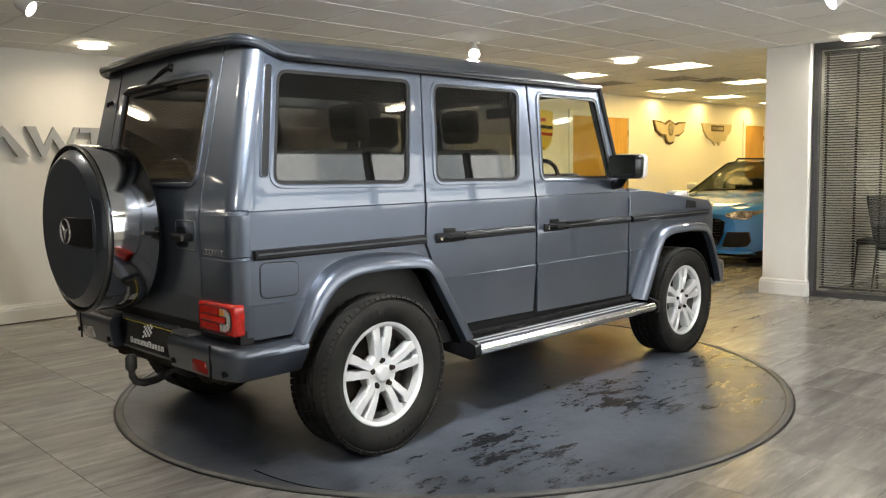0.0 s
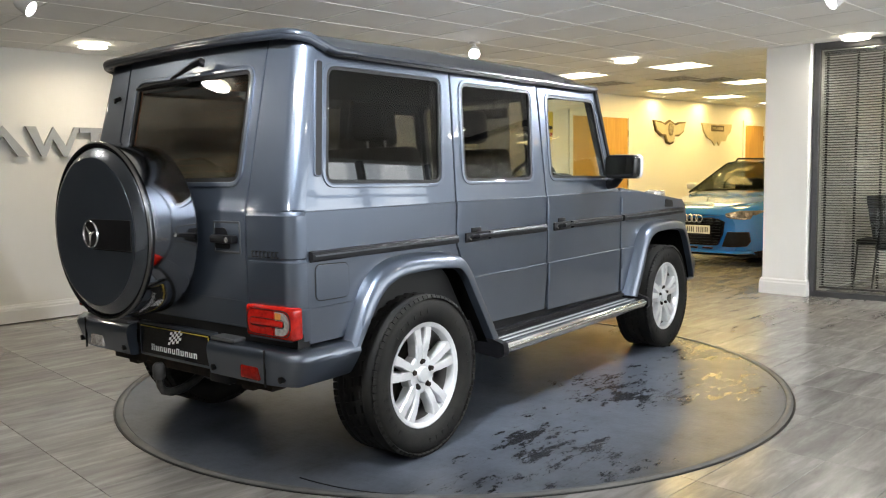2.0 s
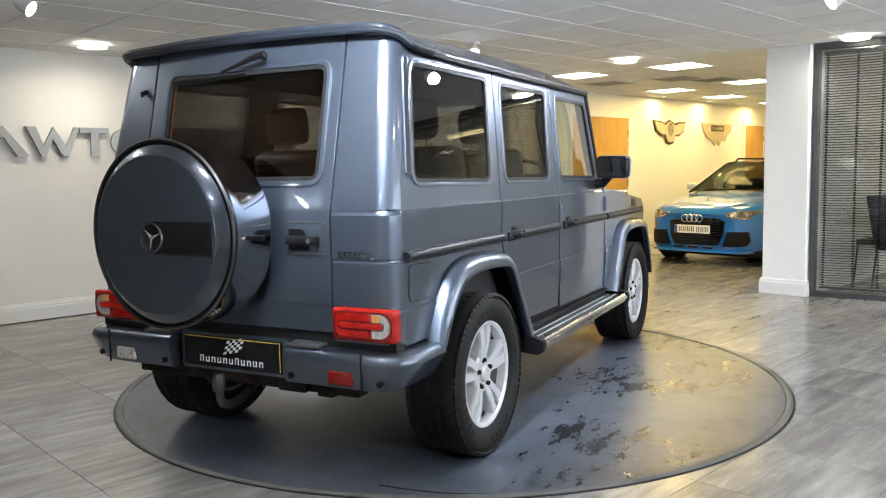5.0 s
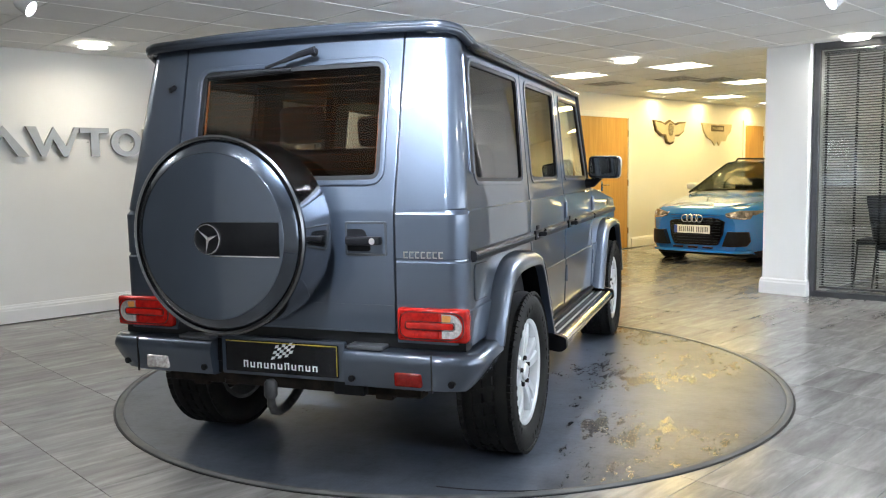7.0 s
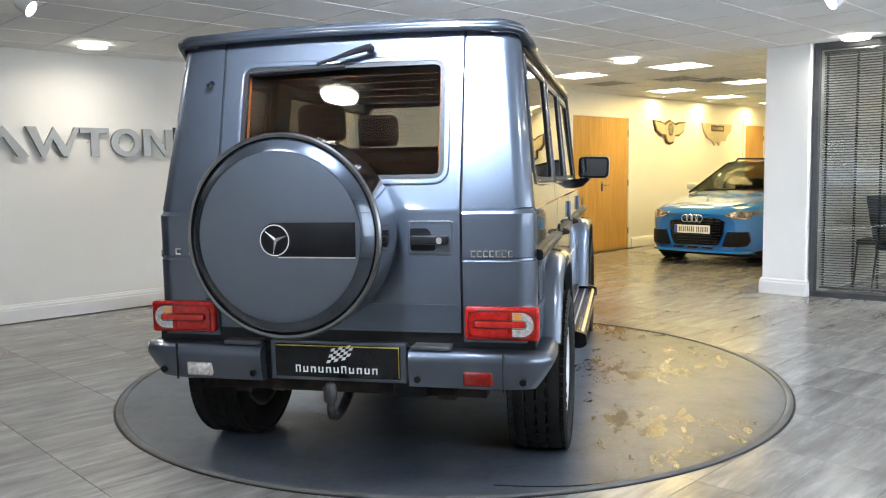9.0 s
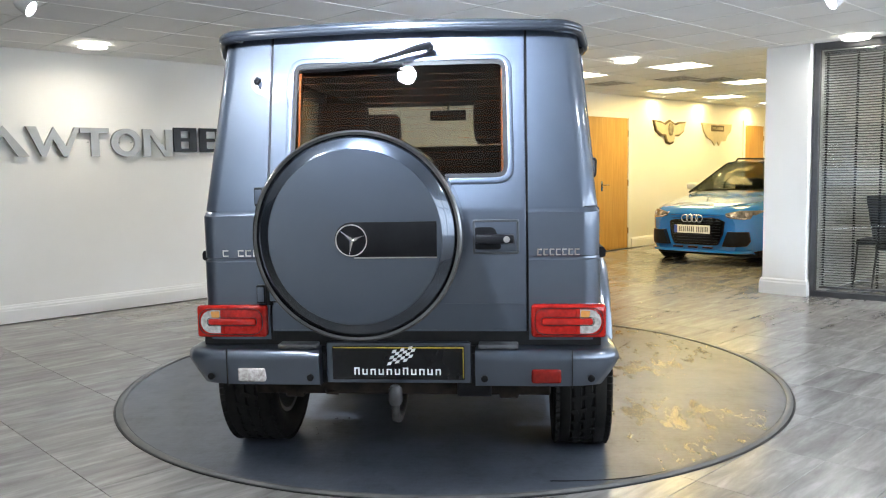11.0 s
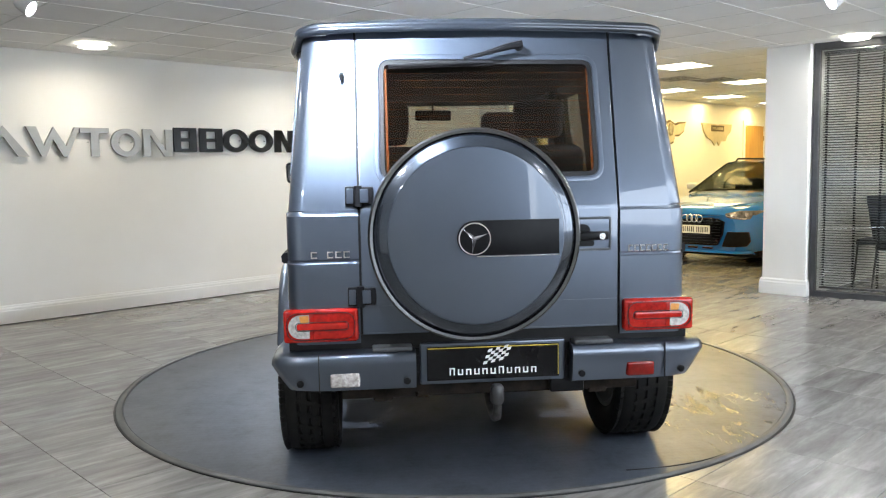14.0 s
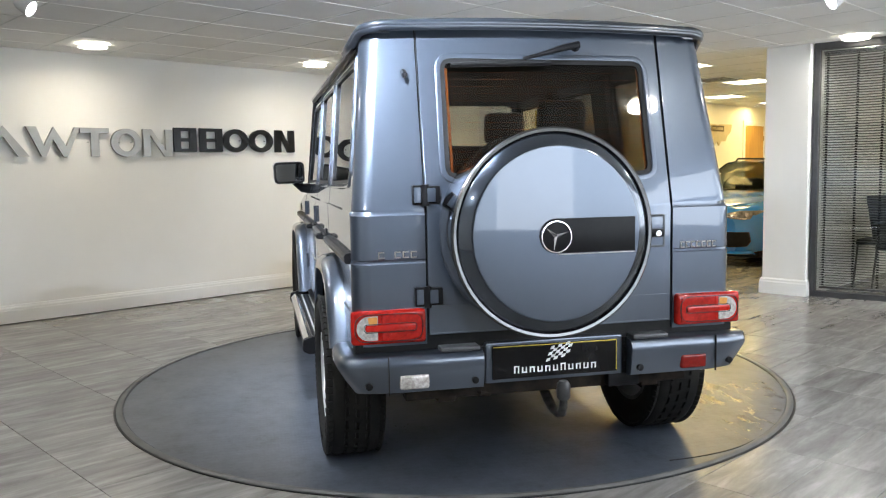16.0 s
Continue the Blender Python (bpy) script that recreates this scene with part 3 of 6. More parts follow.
def light_panel(u, v, watts=20.0):
    l = thing("light_panel", "square recessed ceiling light panel, lit", "ceiling light", "square light panels", ROOM @ pose(u, v, CEIL))
    bm = bmesh.new()
    for a, b, c, d in ((-0.3, -0.3, 0.3, -0.275), (-0.3, 0.275, 0.3, 0.3), (-0.3, -0.275, -0.275, 0.275), (0.275, -0.275, 0.3, 0.275)):
        box(bm, (a, b, -0.006), (c, d, 0.0))
    part("frame", bm, TBAR, l)
    bm = bmesh.new()
    box(bm, (-0.275, -0.275, -0.004), (0.275, 0.275, -0.001))
    part("diffuser", bm, PANEL_GLOW, l)
    area_lamp("lamp", pose(0, 0, -0.012), 0.54, 0.54, watts, (1.0, 0.68, 0.17), l)


for u, v in ((5.19, 1.29), (4.95, 2.60), (7.66, 1.6), (7.84, 2.95), (9.7, 3.0), (11.9, 3.0), (9.8, 0.6), (12.3, 0.8)):
    light_panel(u, v)

# wall-washer downlights by the back wall
for u in (8.75, 10.35, 12.3):
    l = thing("downlight", "small recessed wall-washer downlight, lit", "downlight", "wall washers", ROOM @ pose(u, 3.62, CEIL))
    bm = bmesh.new()
    lathe(bm, [(0.038, -0.001), (0.045, -0.004), (0.055, -0.004), (0.058, 0.0)], "z", n=24)
    part("trim_ring", bm, SKIRT, l, smooth=True)
    bm = bmesh.new()
    lathe(bm, [(0, -0.002), (0.038, -0.002)], "z", n=24)
    part("lens", bm, PANEL_GLOW, l)
    area_lamp("lamp", pose(0, 0, -0.01), 0.07, 0.07, 8.0, (1.0, 0.73, 0.27), l, "DISK")


def air_vent(u, v):
    a = thing("ceiling_vent", "grey louvred ceiling air vent", "vent", "ceiling vents", ROOM @ pose(u, v, CEIL))
    bm = bmesh.new()
    for x0, y0, x1, y1 in ((-0.3, -0.3, 0.3, -0.27), (-0.3, 0.27, 0.3, 0.3), (-0.3, -0.27, -0.27, 0.27), (0.27, -0.27, 0.3, 0.27)):
        box(bm, (x0, y0, -0.008), (x1, y1, 0.0))
    part("frame", bm, TBAR, a)
    bm = bmesh.new()
    box(bm, (-0.27, -0.27, -0.001), (0.27, 0.27, 0.004))
    part("backing", bm, SLAT, a)
    for k in range(9):
        bm = bmesh.new()
        box(bm, (-0.27, -0.02, -0.001), (0.27, 0.02, 0.001), m=pose(0, -0.24 + 0.06 * k, -0.004, 8, 0, 0))
        part("slat", bm, TBAR, a)


for u, v in ((6.40, 2.02), (6.98, 1.77), (6.1, 2.95)):
    air_vent(u, v)

# glazed partition with blinds, turned a little from the room's axis
PART = ROOM @ pose(4.70, -0.47, 0, 0, 0, -90 + 8.5)   # x runs along the partition away from the column
partition = thing("window_2", "dark framed glass partition with a grey venetian blind behind", "glass partition", m=PART, kind="structure")
L = 3.9
bm = bmesh.new()
for x0, x1, z0, z1 in ((0, L, 0, 0.055), (0, L, CEIL - 0.07, CEIL), (0, 0.055, 0.055, CEIL - 0.07), (2.3, 2.36, 0.055, CEIL - 0.07), (L - 0.06, L, 0.055, CEIL - 0.07)):
    box(bm, (x0, -0.005, z0), (x1, 0.075, z1), 0.004)
part("window_frame", bm, FRAME_GREY, partition)
for x0, x1 in ((0.055, 2.3), (2.36, L - 0.06)):
    bm = bmesh.new()
    box(bm, (x0, 0.02, 0.055), (x1, 0.028, CEIL - 0.07))
    ob = part("pane", bm, GLASS, partition, "clear glass pane")
    ob.visible_shadow = False
blind = thing("venetian_blind", "half-open grey venetian blind behind glass", "blind", m=PART)
bm = bmesh.new()
box(bm, (0.07, 0.085, CEIL - 0.11), (2.28, 0.125, CEIL - 0.075), 0.004)
part("headrail", bm, FRAME_GREY, blind)
bm = bmesh.new()
for k in range(92):
    box(bm, (0.075, -0.0125, -0.0005), (2.275, 0.0125, 0.0005), m=pose(0, 0.105, 0.11 + k * 0.0255, -22, 0, 0))
part("slats", bm, SLAT, blind, kind="stuff")
for x in (0.11, 0.385, 0.61, 0.9, 1.3, 1.7, 2.1):
    bm = bmesh.new()
    for k in range(92):
        box(bm, (x - 0.012, 0.088, 0.108 + k * 0.0255), (x + 0.012, 0.0895, 0.124 + k * 0.0255))
    part("ladder_tape", bm, BLACK, blind)
bm = bmesh.new()
box(bm, (0.075, 0.09, 0.075), (2.275, 0.12, 0.095), 0.004)
part("bottom_rail", bm, FRAME_GREY, blind)

# the office beyond
bm = bmesh.new()
box(bm, (0.5, 0.0, 0), (4.0, 0.1, CEIL))
tagged(setting("wall_office", bm, WHITE, "plain office wall behind the blind", PART @ pose(0, 2.6, 0)), category="wall")


bm = bmesh.new()
wall_piece(bm, 5.115, -0.46, 13.4, -0.34)
setting("wall_between", bm, WHITE, "plain wall between office and showroom")
light_panel(7.0, -1.9, 4.5)
light_panel(7.0, -3.6, 3.5)


def office_chair(m):
    c = thing("office_chair", "dark fabric visitor chair with thin metal legs", "chair", "office chairs", m)
    bm = bmesh.new()
    box(bm, (-0.24, -0.24, 0.43), (0.24, 0.24, 0.49), 0.025, 3)
    part("seat", bm, TRIM, c, smooth=True)
    bm = bmesh.new()
    box(bm, (-0.23, -0.03, 0.0), (0.23, 0.03, 0.52), 0.025, 3, m=pose(0, 0.24, 0.5, -12, 0, 0))
    part("backrest", bm, TRIM, c, smooth=True)
    for x in (-0.22, 0.22):
        for y in (-0.22, 0.22):
            bm = bmesh.new()
            tube(bm, [(x, y, 0.44), (x * 1.1, y * 1.15, 0.0)], 0.011, 8)
            part("leg", bm, FRAME_GREY, c, smooth=True)
    return c


ch = office_chair(PART @ pose(0.80, 0.80, 0, 0, 0, 60))
copy_thing(ch, PART @ pose(0.40, 1.5, 0, 0, 0, -80))

# ---- turntable ----
table = thing("turntable", "round grey rubber-topped car turntable set in the floor", "turntable")
bm = bmesh.new()
lathe(bm, [(0, 0.004), (1.0, 0.004), (2.045, 0.004), (2.050, 0.0), (0, 0.0)], "z", n=128)
part("deck", bm, DECK, table, "grey-blue rubber deck with damp patches")
bm = bmesh.new()
lathe(bm, [(2.050, 0.0), (2.052, 0.008), (2.058, 0.011), (2.078, 0.011), (2.087, 0.004), (2.087, 0.0)], "z", n=160, a0=0.02, a1=2 * math.pi - 0.0)
part("edge_strip", bm, surface("worn grey edge strip", (0.085, 0.088, 0.092), (0.15, 0.148, 0.143), 5, 0.5, 0.1, 0.3, 90), table, "worn grey rubber edge strip", True)
bm = bmesh.new()
lathe(bm, [(2.084, 0.003), (2.098, 0.004), (2.100, 0.0)], "z", n=160)
part("gap_seal", bm, SEAL, table, "black gap seal")
bm = bmesh.new()
ends = []
for k in range(9):
    a, rad = radians(197.0 + 1.9 * k), 1.955 + 0.094 * math.sin(math.pi / 2 * k / 8)
    ends.append([(q * math.cos(a), q * math.sin(a), z) for q, z in ((rad - 0.004, 0.004), (rad - 0.003, 0.007), (rad + 0.002, 0.007), (rad + 0.004, 0.004))])
loft(bm, ends)
part("loose_strip_end", bm, SEAL, table, "loose end of the edge strip")

# ---- the car on the turntable (x forward from the rear axle, y to its left) ----
def half_width(z):
    for (z0, w0), (z1, w1) in zip(WIDTHS, WIDTHS[1:]):
        if z <= z1:
            return w0 + (w1 - w0) * (z - z0) / (z1 - z0)
    return WIDTHS[-1][1]


WIDTHS = [(0.3, 0.815), (0.785, 0.829), (0.789, 0.822), (0.98, 0.823), (0.99, 0.820), (1.180, 0.821), (1.186, 0.813), (1.93, 0.741)]
LEVELS = [0.785, 0.789, 0.98, 0.99, 1.180, 1.186]


def rear_x(z):
    return -0.735 if z < 1.172 else (-0.735 + (z - 1.172) / 0.02 * 0.006 if z < 1.192 else -0.729 + (z - 1.192) * 0.222)


car = thing("off_road_car", "boxy grey-blue metallic off-road car with a rear-mounted spare wheel", "car")
RC = 0.072


def cpart(name, bm, material, label="", smooth=False, parent=None):
    return part(name, bm, material, parent or car, label, smooth, OFF)


def on_side(sg, out=0.0):
    return lambda x, z: Vector((x, sg * (half_width(z) + out), z))


def side_in(sg):
    return lambda c: (0, -sg, 0)


def eased(pts, n=5):
    """A smooth line through the points."""
    out = []
    for i in range(len(pts) - 1):
        p0, p1, p2, p3 = (Vector(pts[max(0, min(len(pts) - 1, i + k))]) for k in (-1, 0, 1, 2))
        for k in range(n):
            t = k / n
            out.append(tuple(0.5 * (2 * p1 + (p2 - p0) * t + (2 * p0 - 5 * p1 + 4 * p2 - p3) * t * t + (3 * p1 - p0 - 3 * p2 + p3) * t ** 3)))
    return out + [tuple(pts[-1])]


QWIN = rounded([(-0.535, 1.291), (0.258, 1.277), (0.325, 1.800), (-0.461, 1.796)], 0.06)
RWIN = rounded([(0.440, 1.281), (1.108, 1.275), (1.165, 1.796), (0.475, 1.792)], 0.06)
FWIN = rounded([(1.312, 1.282), (2.055, 1.268), (1.93, 1.785), (1.330, 1.785)], 0.05)

for sg in (-1, 1):
    # rear quarter
    bm = bmesh.new()
    q = [(rear_x(0.655) + RC, 0.64), (-0.47, 0.64), (-0.33, 0.84), (-0.08, 0.93), (0.27, 0.90), (0.376, 0.885), (0.341, 0.97), (0.354, 1.19), (0.398, 1.86),
         (rear_x(1.86) + RC, 1.86), (rear_x(1.192) + RC, 1.192), (rear_x(1.1) + RC, 1.172)]
    sheet(bm, q, [QWIN], on_side(sg), side_in(sg), LEVELS, 0.03, 0.004)
    quarter = cpart("quarter_panel", bm, PAINT, smooth=True)
    if sg < 0:
        bm = bmesh.new()
        fl = rounded([(-0.622, 0.815), (-0.432, 0.812), (-0.430, 0.955), (-0.620, 0.963)], 0.03)
        sheet(bm, inset(fl, -0.004), [], on_side(sg, 0.0012), side_in(sg), LEVELS, 0.002)
        cpart("fuel_flap_gap", bm, SEAL, parent=quarter)
        bm = bmesh.new()
        sheet(bm, fl, [], on_side(sg, 0.005), side_in(sg), LEVELS, 0.006, 0.002)
        cpart("fuel_flap", bm, PAINT, smooth=True, parent=quarter)
    # doors
    bm = bmesh.new()
    q = [(0.353, 0.97), (0.366, 1.19), (0.410, 1.86), (1.233, 1.86), (1.237, 1.19), (1.233, 0.95), (1.222, 0.70), (1.200, 0.515), (0.60, 0.525), (0.47, 0.72)]
    sheet(bm, q, [RWIN], on_side(sg), side_in(sg), LEVELS, 0.03, 0.004)
    rdoor = cpart("rear_side_door", bm, PAINT, smooth=True)
    bm = bmesh.new()
    q = [(1.246, 1.86), (1.250, 1.19), (1.246, 0.95), (1.243, 0.505), (2.19, 0.49), (2.218, 1.0), (2.222, 1.18), (2.12, 1.235), (1.975, 1.86)]
    sheet(bm, q, [FWIN], on_side(sg), side_in(sg), LEVELS, 0.03, 0.004)
    fdoor = cpart("front_side_door", bm, PAINT, smooth=True)
    # pillars and sill behind the gaps
    bm = bmesh.new()
    for a, b, z0, z1 in ((0.29, 0.42, 0.9, 1.86), (1.10, 1.32, 0.48, 1.86), (2.12, 2.30, 0.45, 1.2), (0.45, 2.25, 0.44, 0.56)):
        sheet(bm, [(a, z0), (b, z0), (b, z1), (a, z1)], [], on_side(sg, -0.020), side_in(sg), LEVELS, 0.012)
    cpart("door_pillar", bm, SEAL)
    # front wing
    bm = bmesh.new()
    q = [(2.226, 0.49), (2.28, 0.49), (2.56, 0.89), (3.17, 0.905), (3.33, 0.75), (3.40, 0.75), (3.40, 1.03), (3.33, 1.085), (2.25, 1.205), (2.228, 1.18), (2.225, 1.0)]
    sheet(bm, q, [], on_side(sg), side_in(sg), LEVELS, 0.03, 0.004)
    wing_panel = cpart("front_wing", bm, PAINT, smooth=True)
    bm = bmesh.new()
    sheet(bm, rounded([(2.98, 1.04), (3.14, 1.035), (3.12, 1.085), (2.99, 1.10)], 0.01), [], on_side(sg, 0.003), side_in(sg), LEVELS, 0.006)
    cpart("wing_vent", bm, BLACK, parent=wing_panel)
    bm = bmesh.new()
    box(bm, (2.98, sg * 0.70 - 0.05, 1.10), (3.17, sg * 0.70 + 0.05, 1.165), 0.022, 3)
    cpart("indicator", bm, CLEAR, "clear indicator lamp on the wing", True, wing_panel)
    # glass with rubber frames
    for nm, win, door, gl in (("quarter_window", QWIN, quarter, GLASS_DARK), ("door_window", RWIN, rdoor, GLASS_DARK), ("door_window", FWIN, fdoor, GLASS_LIGHT)):
        bm = bmesh.new()
        sheet(bm, inset(win, -0.014), [inset(win, 0.004)], on_side(sg, 0.006), side_in(sg), LEVELS, 0.02, 0.003)
        cpart("window_trim", bm, PAINT, "body-coloured window rim", True, door)
        bm = bmesh.new()
        sheet(bm, inset(win, 0.003), [inset(win, 0.020)], on_side(sg, 0.002), side_in(sg), LEVELS, 0.014)
        cpart("window_seal", bm, SEAL, parent=door)
        bm = bmesh.new()
        sheet(bm, inset(win, 0.006), [], on_side(sg, -0.006), side_in(sg), LEVELS, 0.004)
        cpart(nm, bm, gl, "dark tinted side glass" if gl is GLASS_DARK else "lightly tinted side glass", parent=door)
    # air outlet slot behind the quarter window
    bm = bmesh.new()
    slot = rounded([(-0.592, 1.325), (-0.546, 1.325), (-0.476, 1.812), (-0.520, 1.812)], 0.019)
    sheet(bm, slot, [inset(slot, 0.006)], on_side(sg, 0.008), side_in(sg), LEVELS, 0.016, 0.003)
    outlet = cpart("air_outlet", bm, PAINT, "body-coloured rim of the air outlet", True, quarter)
    bm = bmesh.new()
    sheet(bm, inset(slot, 0.005), [], on_side(sg, 0.0065), side_in(sg), LEVELS, 0.006)
    cpart("outlet_slot", bm, SEAL, "black slotted air outlet", parent=quarter)
    # mouldings with a bright line
    for a, b, dad in ((-0.650, 0.335, quarter), (0.62, 1.20, rdoor), (1.52, 2.205, fdoor), (2.24, 3.30, wing_panel)):
        bm = bmesh.new()
        loft(bm, [[(x, sg * (0.822 + o), z) for o, z in ((-0.004, 0.975), (0.018, 0.978), (0.024, 0.985), (0.024, 1.008), (0.018, 1.018), (-0.004, 1.022))] for x in (a, b)])
        mould = cpart("side_moulding", bm, BLACK, "black rubbing strip with a bright line", parent=dad)
        bm = bmesh.new()
        box(bm, (a + 0.01, min(sg * 0.845, sg * 0.849), 0.9995), (b - 0.005, max(sg * 0.845, sg * 0.849), 1.006))
        cpart("bright_line", bm, PAINT_DARK, parent=dad)
    # door handles and hinges
    for a, dad in ((0.415, rdoor), (1.305, fdoor)):
        bm = bmesh.new()
        box(bm, (a, min(sg * 0.822, sg * 0.835), 0.972), (a + 0.20, max(sg * 0.822, sg * 0.835), 1.022), 0.005)
        box(bm, (a + 0.06, min(sg * 0.82, sg * 0.826), 1.015), (a + 0.145, max(sg * 0.82, sg * 0.826), 1.045), 0.002)
        tube(bm, [(a + 0.05, sg * 0.835, 1.0), (a + 0.06, sg * 0.868, 1.003), (a + 0.17, sg * 0.868, 1.003), (a + 0.18, sg * 0.835, 1.0)], 0.012, 8)
        h = cpart("door_handle", bm, BLACK, "black door handle", True, dad)
        bm = bmesh.new()
        lathe(bm, [(0, 0.842 * sg), (0.010, 0.842 * sg), (0.010, 0.83 * sg)], "y", (a + 0.028, 0, 0.995), 14)
        cpart("lock_barrel", bm, CHROME, parent=dad)
    for x, dad in ((1.241, rdoor), (2.222, fdoor)):
        for z in (0.70, 1.09):
            bm = bmesh.new()
            lathe(bm, [(0, -0.05), (0.010, -0.05), (0.010, 0.05), (0, 0.05)], "z", (x, sg * 0.828, z), 10)
            cpart("hinge", bm, PAINT, parent=dad)
    # wheel arch flares
    for nm, inner_pts, outer_pts in (
            ("rear_arch_flare", [(-0.44, 0.60), (-0.31, 0.785), (-0.20, 0.855), (-0.05, 0.875), (0.21, 0.868), (0.31, 0.835), (0.41, 0.69), (0.565, 0.44)],
             [(-0.485, 0.605), (-0.365, 0.83), (-0.245, 0.925), (-0.07, 0.955), (0.24, 0.940), (0.375, 0.880), (0.48, 0.72), (0.640, 0.47)]),
            ("front_arch_flare", [(2.335, 0.44), (2.44, 0.62), (2.535, 0.80), (2.63, 0.86), (2.80, 0.875), (3.08, 0.868), (3.20, 0.82), (3.33, 0.60), (3.385, 0.46)],
             [(2.255, 0.46), (2.37, 0.67), (2.48, 0.855), (2.60, 0.925), (2.78, 0.945), (3.11, 0.935), (3.25, 0.885), (3.395, 0.62), (3.435, 0.46)])):
        bm = bmesh.new()
        rings = []
        for (xi, zi), (xo, zo) in zip(eased(inner_pts), eased(outer_pts)):
            f = lambda t, o: (xi + (xo - xi) * t, sg * o, zi + (zo - zi) * t)
            rings.append([f(1.06, 0.815), f(1.0, 0.838), f(0.92, 0.862), f(0.80, 0.880), f(0.55, 0.896), f(0.15, 0.900), f(0.03, 0.897), f(0.0, 0.888), f(0.04, 0.74)])
        loft(bm, rings)
        flare = cpart(nm, bm, PAINT, "body-coloured wheel arch flare", True)
        bm = bmesh.new()
        cx = 0.0 if "rear" in nm else 2.85
        arch = [[(x + (cx - x) * 0.02, sg * o, z - 0.005) for o in (0.86, 0.42)] for x, z in eased(inner_pts)]
        loft(bm, arch, closed=False)
        bmesh.ops.solidify(bm, geom=list(bm.faces), thickness=0.006)
        cpart("arch_liner", bm, LINER, "black wheel arch liner")
    # running board
    bm = bmesh.new()
    box(bm, (0.60, min(sg * 0.74, sg * 0.925), 0.400), (2.36, max(sg * 0.74, sg * 0.925), 0.425), 0.006)
    board = cpart("running_board", bm, BLACK, "ribbed black running board with a steel tube edge")
    for k in range(4):
        bm = bmesh.new()
        y = sg * (0.80 + k * 0.026)
        box(bm, (0.64, y - 0.005, 0.425), (2.32, y + 0.005, 0.430))
        cpart("tread_rib", bm, ALLOY if k % 2 else PAINT_DARK, parent=board)
    bm = bmesh.new()
    tube(bm, [(0.595, sg * 0.925, 0.402), (2.365, sg * 0.925, 0.402)], 0.033, 20)
    cpart("steel_edge", bm, CHROME, "polished steel tube edge", True, board)
    bm = bmesh.new()
    box(bm, (0.60, min(sg * 0.80, sg * 0.835), 0.46), (2.25, max(sg * 0.80, sg * 0.835), 0.475), 0.003)
    box(bm, (0.60, min(sg * 0.80, sg * 0.822), 0.435), (2.25, max(sg * 0.80, sg * 0.822), 0.462), 0.003)
    box(bm, (0.60, min(sg * 0.78, sg * 0.81), 0.475), (2.25, max(sg * 0.78, sg * 0.81), 0.52), 0.003)
    cpart("sill_trim", bm, BLACK, "ribbed black sill trim", parent=board)
    for x0, x1 in ((0.555, 0.60), (2.36, 2.395)):
        bm = bmesh.new()
        sheet(bm, rounded([(0.70, 0.38), (0.93, 0.355), (0.965, 0.375), (0.96, 0.435), (0.82, 0.475), (0.70, 0.475)], 0.015), [], lambda a, b, x0=x0: Vector((x0, sg * a, b)), lambda c: (1, 0, 0), thick=x1 - x0)
        cpart("board_end", bm, BLACK, "black end bracket", parent=board)
    # rear corner panels
    bm = bmesh.new()
    rings = []
    for z in (0.655, 0.785, 0.789, 0.978, 0.983, 0.991, 0.996, 1.168, 1.173, 1.186, 1.192, 1.3, 1.45, 1.6, 1.75, 1.86, 1.905):
        x, w = rear_x(z), half_width(min(z, 1.93))
        if 0.98 < z < 0.994 or 1.17 < z < 1.19:
            x, w = x + 0.004, w - 0.004
        ring = [(x + 0.02, sg * 0.534, z), (x, sg * 0.534, z)]
        for k in range(9):
            a = math.pi / 2 * k / 8
            ring.append((x + RC - RC * math.cos(a), sg * (w - RC + RC * math.sin(a)), z))
        ring += [(x + RC + 0.001, sg * (w - 0.03), z), (x + 0.03, sg * 0.56, z)]
        rings.append(ring)
    loft(bm, rings)
    corner = cpart("rear_corner_panel", bm, PAINT, smooth=True)
    # tail lamps
    bm = bmesh.new()
    box(bm, (-0.765, min(sg * 0.542, sg * 0.838), 0.668), (-0.705, max(sg * 0.542, sg * 0.838), 0.802), 0.014, 3)
    tail = cpart("tail_light", bm, RED, "red tail light with a clear outer lens", True)
    bm = bmesh.new()
    lens = [(sg * (0.770 + 0.048 * math.cos(a)), 0.735 + 0.048 * math.sin(a)) for a in [math.pi / 2 - math.pi * k / 10 for k in range(11)]] + [(sg * 0.735, 0.687), (sg * 0.735, 0.783)]
    sheet(bm, lens, [], lambda a, b: Vector((-0.769, a, b)), lambda c: (1, 0, 0), thick=0.006)
    cpart("clear_lens", bm, CLEAR, "clear ribbed outer lens", parent=tail)
    bm = bmesh.new()
    bar = rounded([(sg * 0.585, 0.722), (sg * 0.785, 0.722), (sg * 0.785, 0.748), (sg * 0.585, 0.748)], 0.012)
    sheet(bm, bar, [], lambda a, b: Vector((-0.775, a, b)), lambda c: (1, 0, 0), thick=0.012, bevel=0.003)
    cpart("red_bar", bm, RED, "raised red bar", True, tail)
    for nm, y0, y1, hh, off in (("lens_line", 0.556, 0.826, 0.0545, -0.7705), ("bar_line", 0.580, 0.790, 0.0175, -0.7715)):
        bm = bmesh.new()
        loop = rounded([(sg * y0, 0.735 - hh), (sg * y1, 0.735 - hh), (sg * y1, 0.735 + hh), (sg * y0, 0.735 + hh)], hh * 0.9, 8)
        sheet(bm, loop, [inset(loop, 0.0022)], lambda p, q, off=off: Vector((off, p, q)), lambda c: (1, 0, 0), thick=0.005)
        cpart(nm, bm, SEAL, "dark line moulded in the lens", parent=tail)
    bm = bmesh.new()
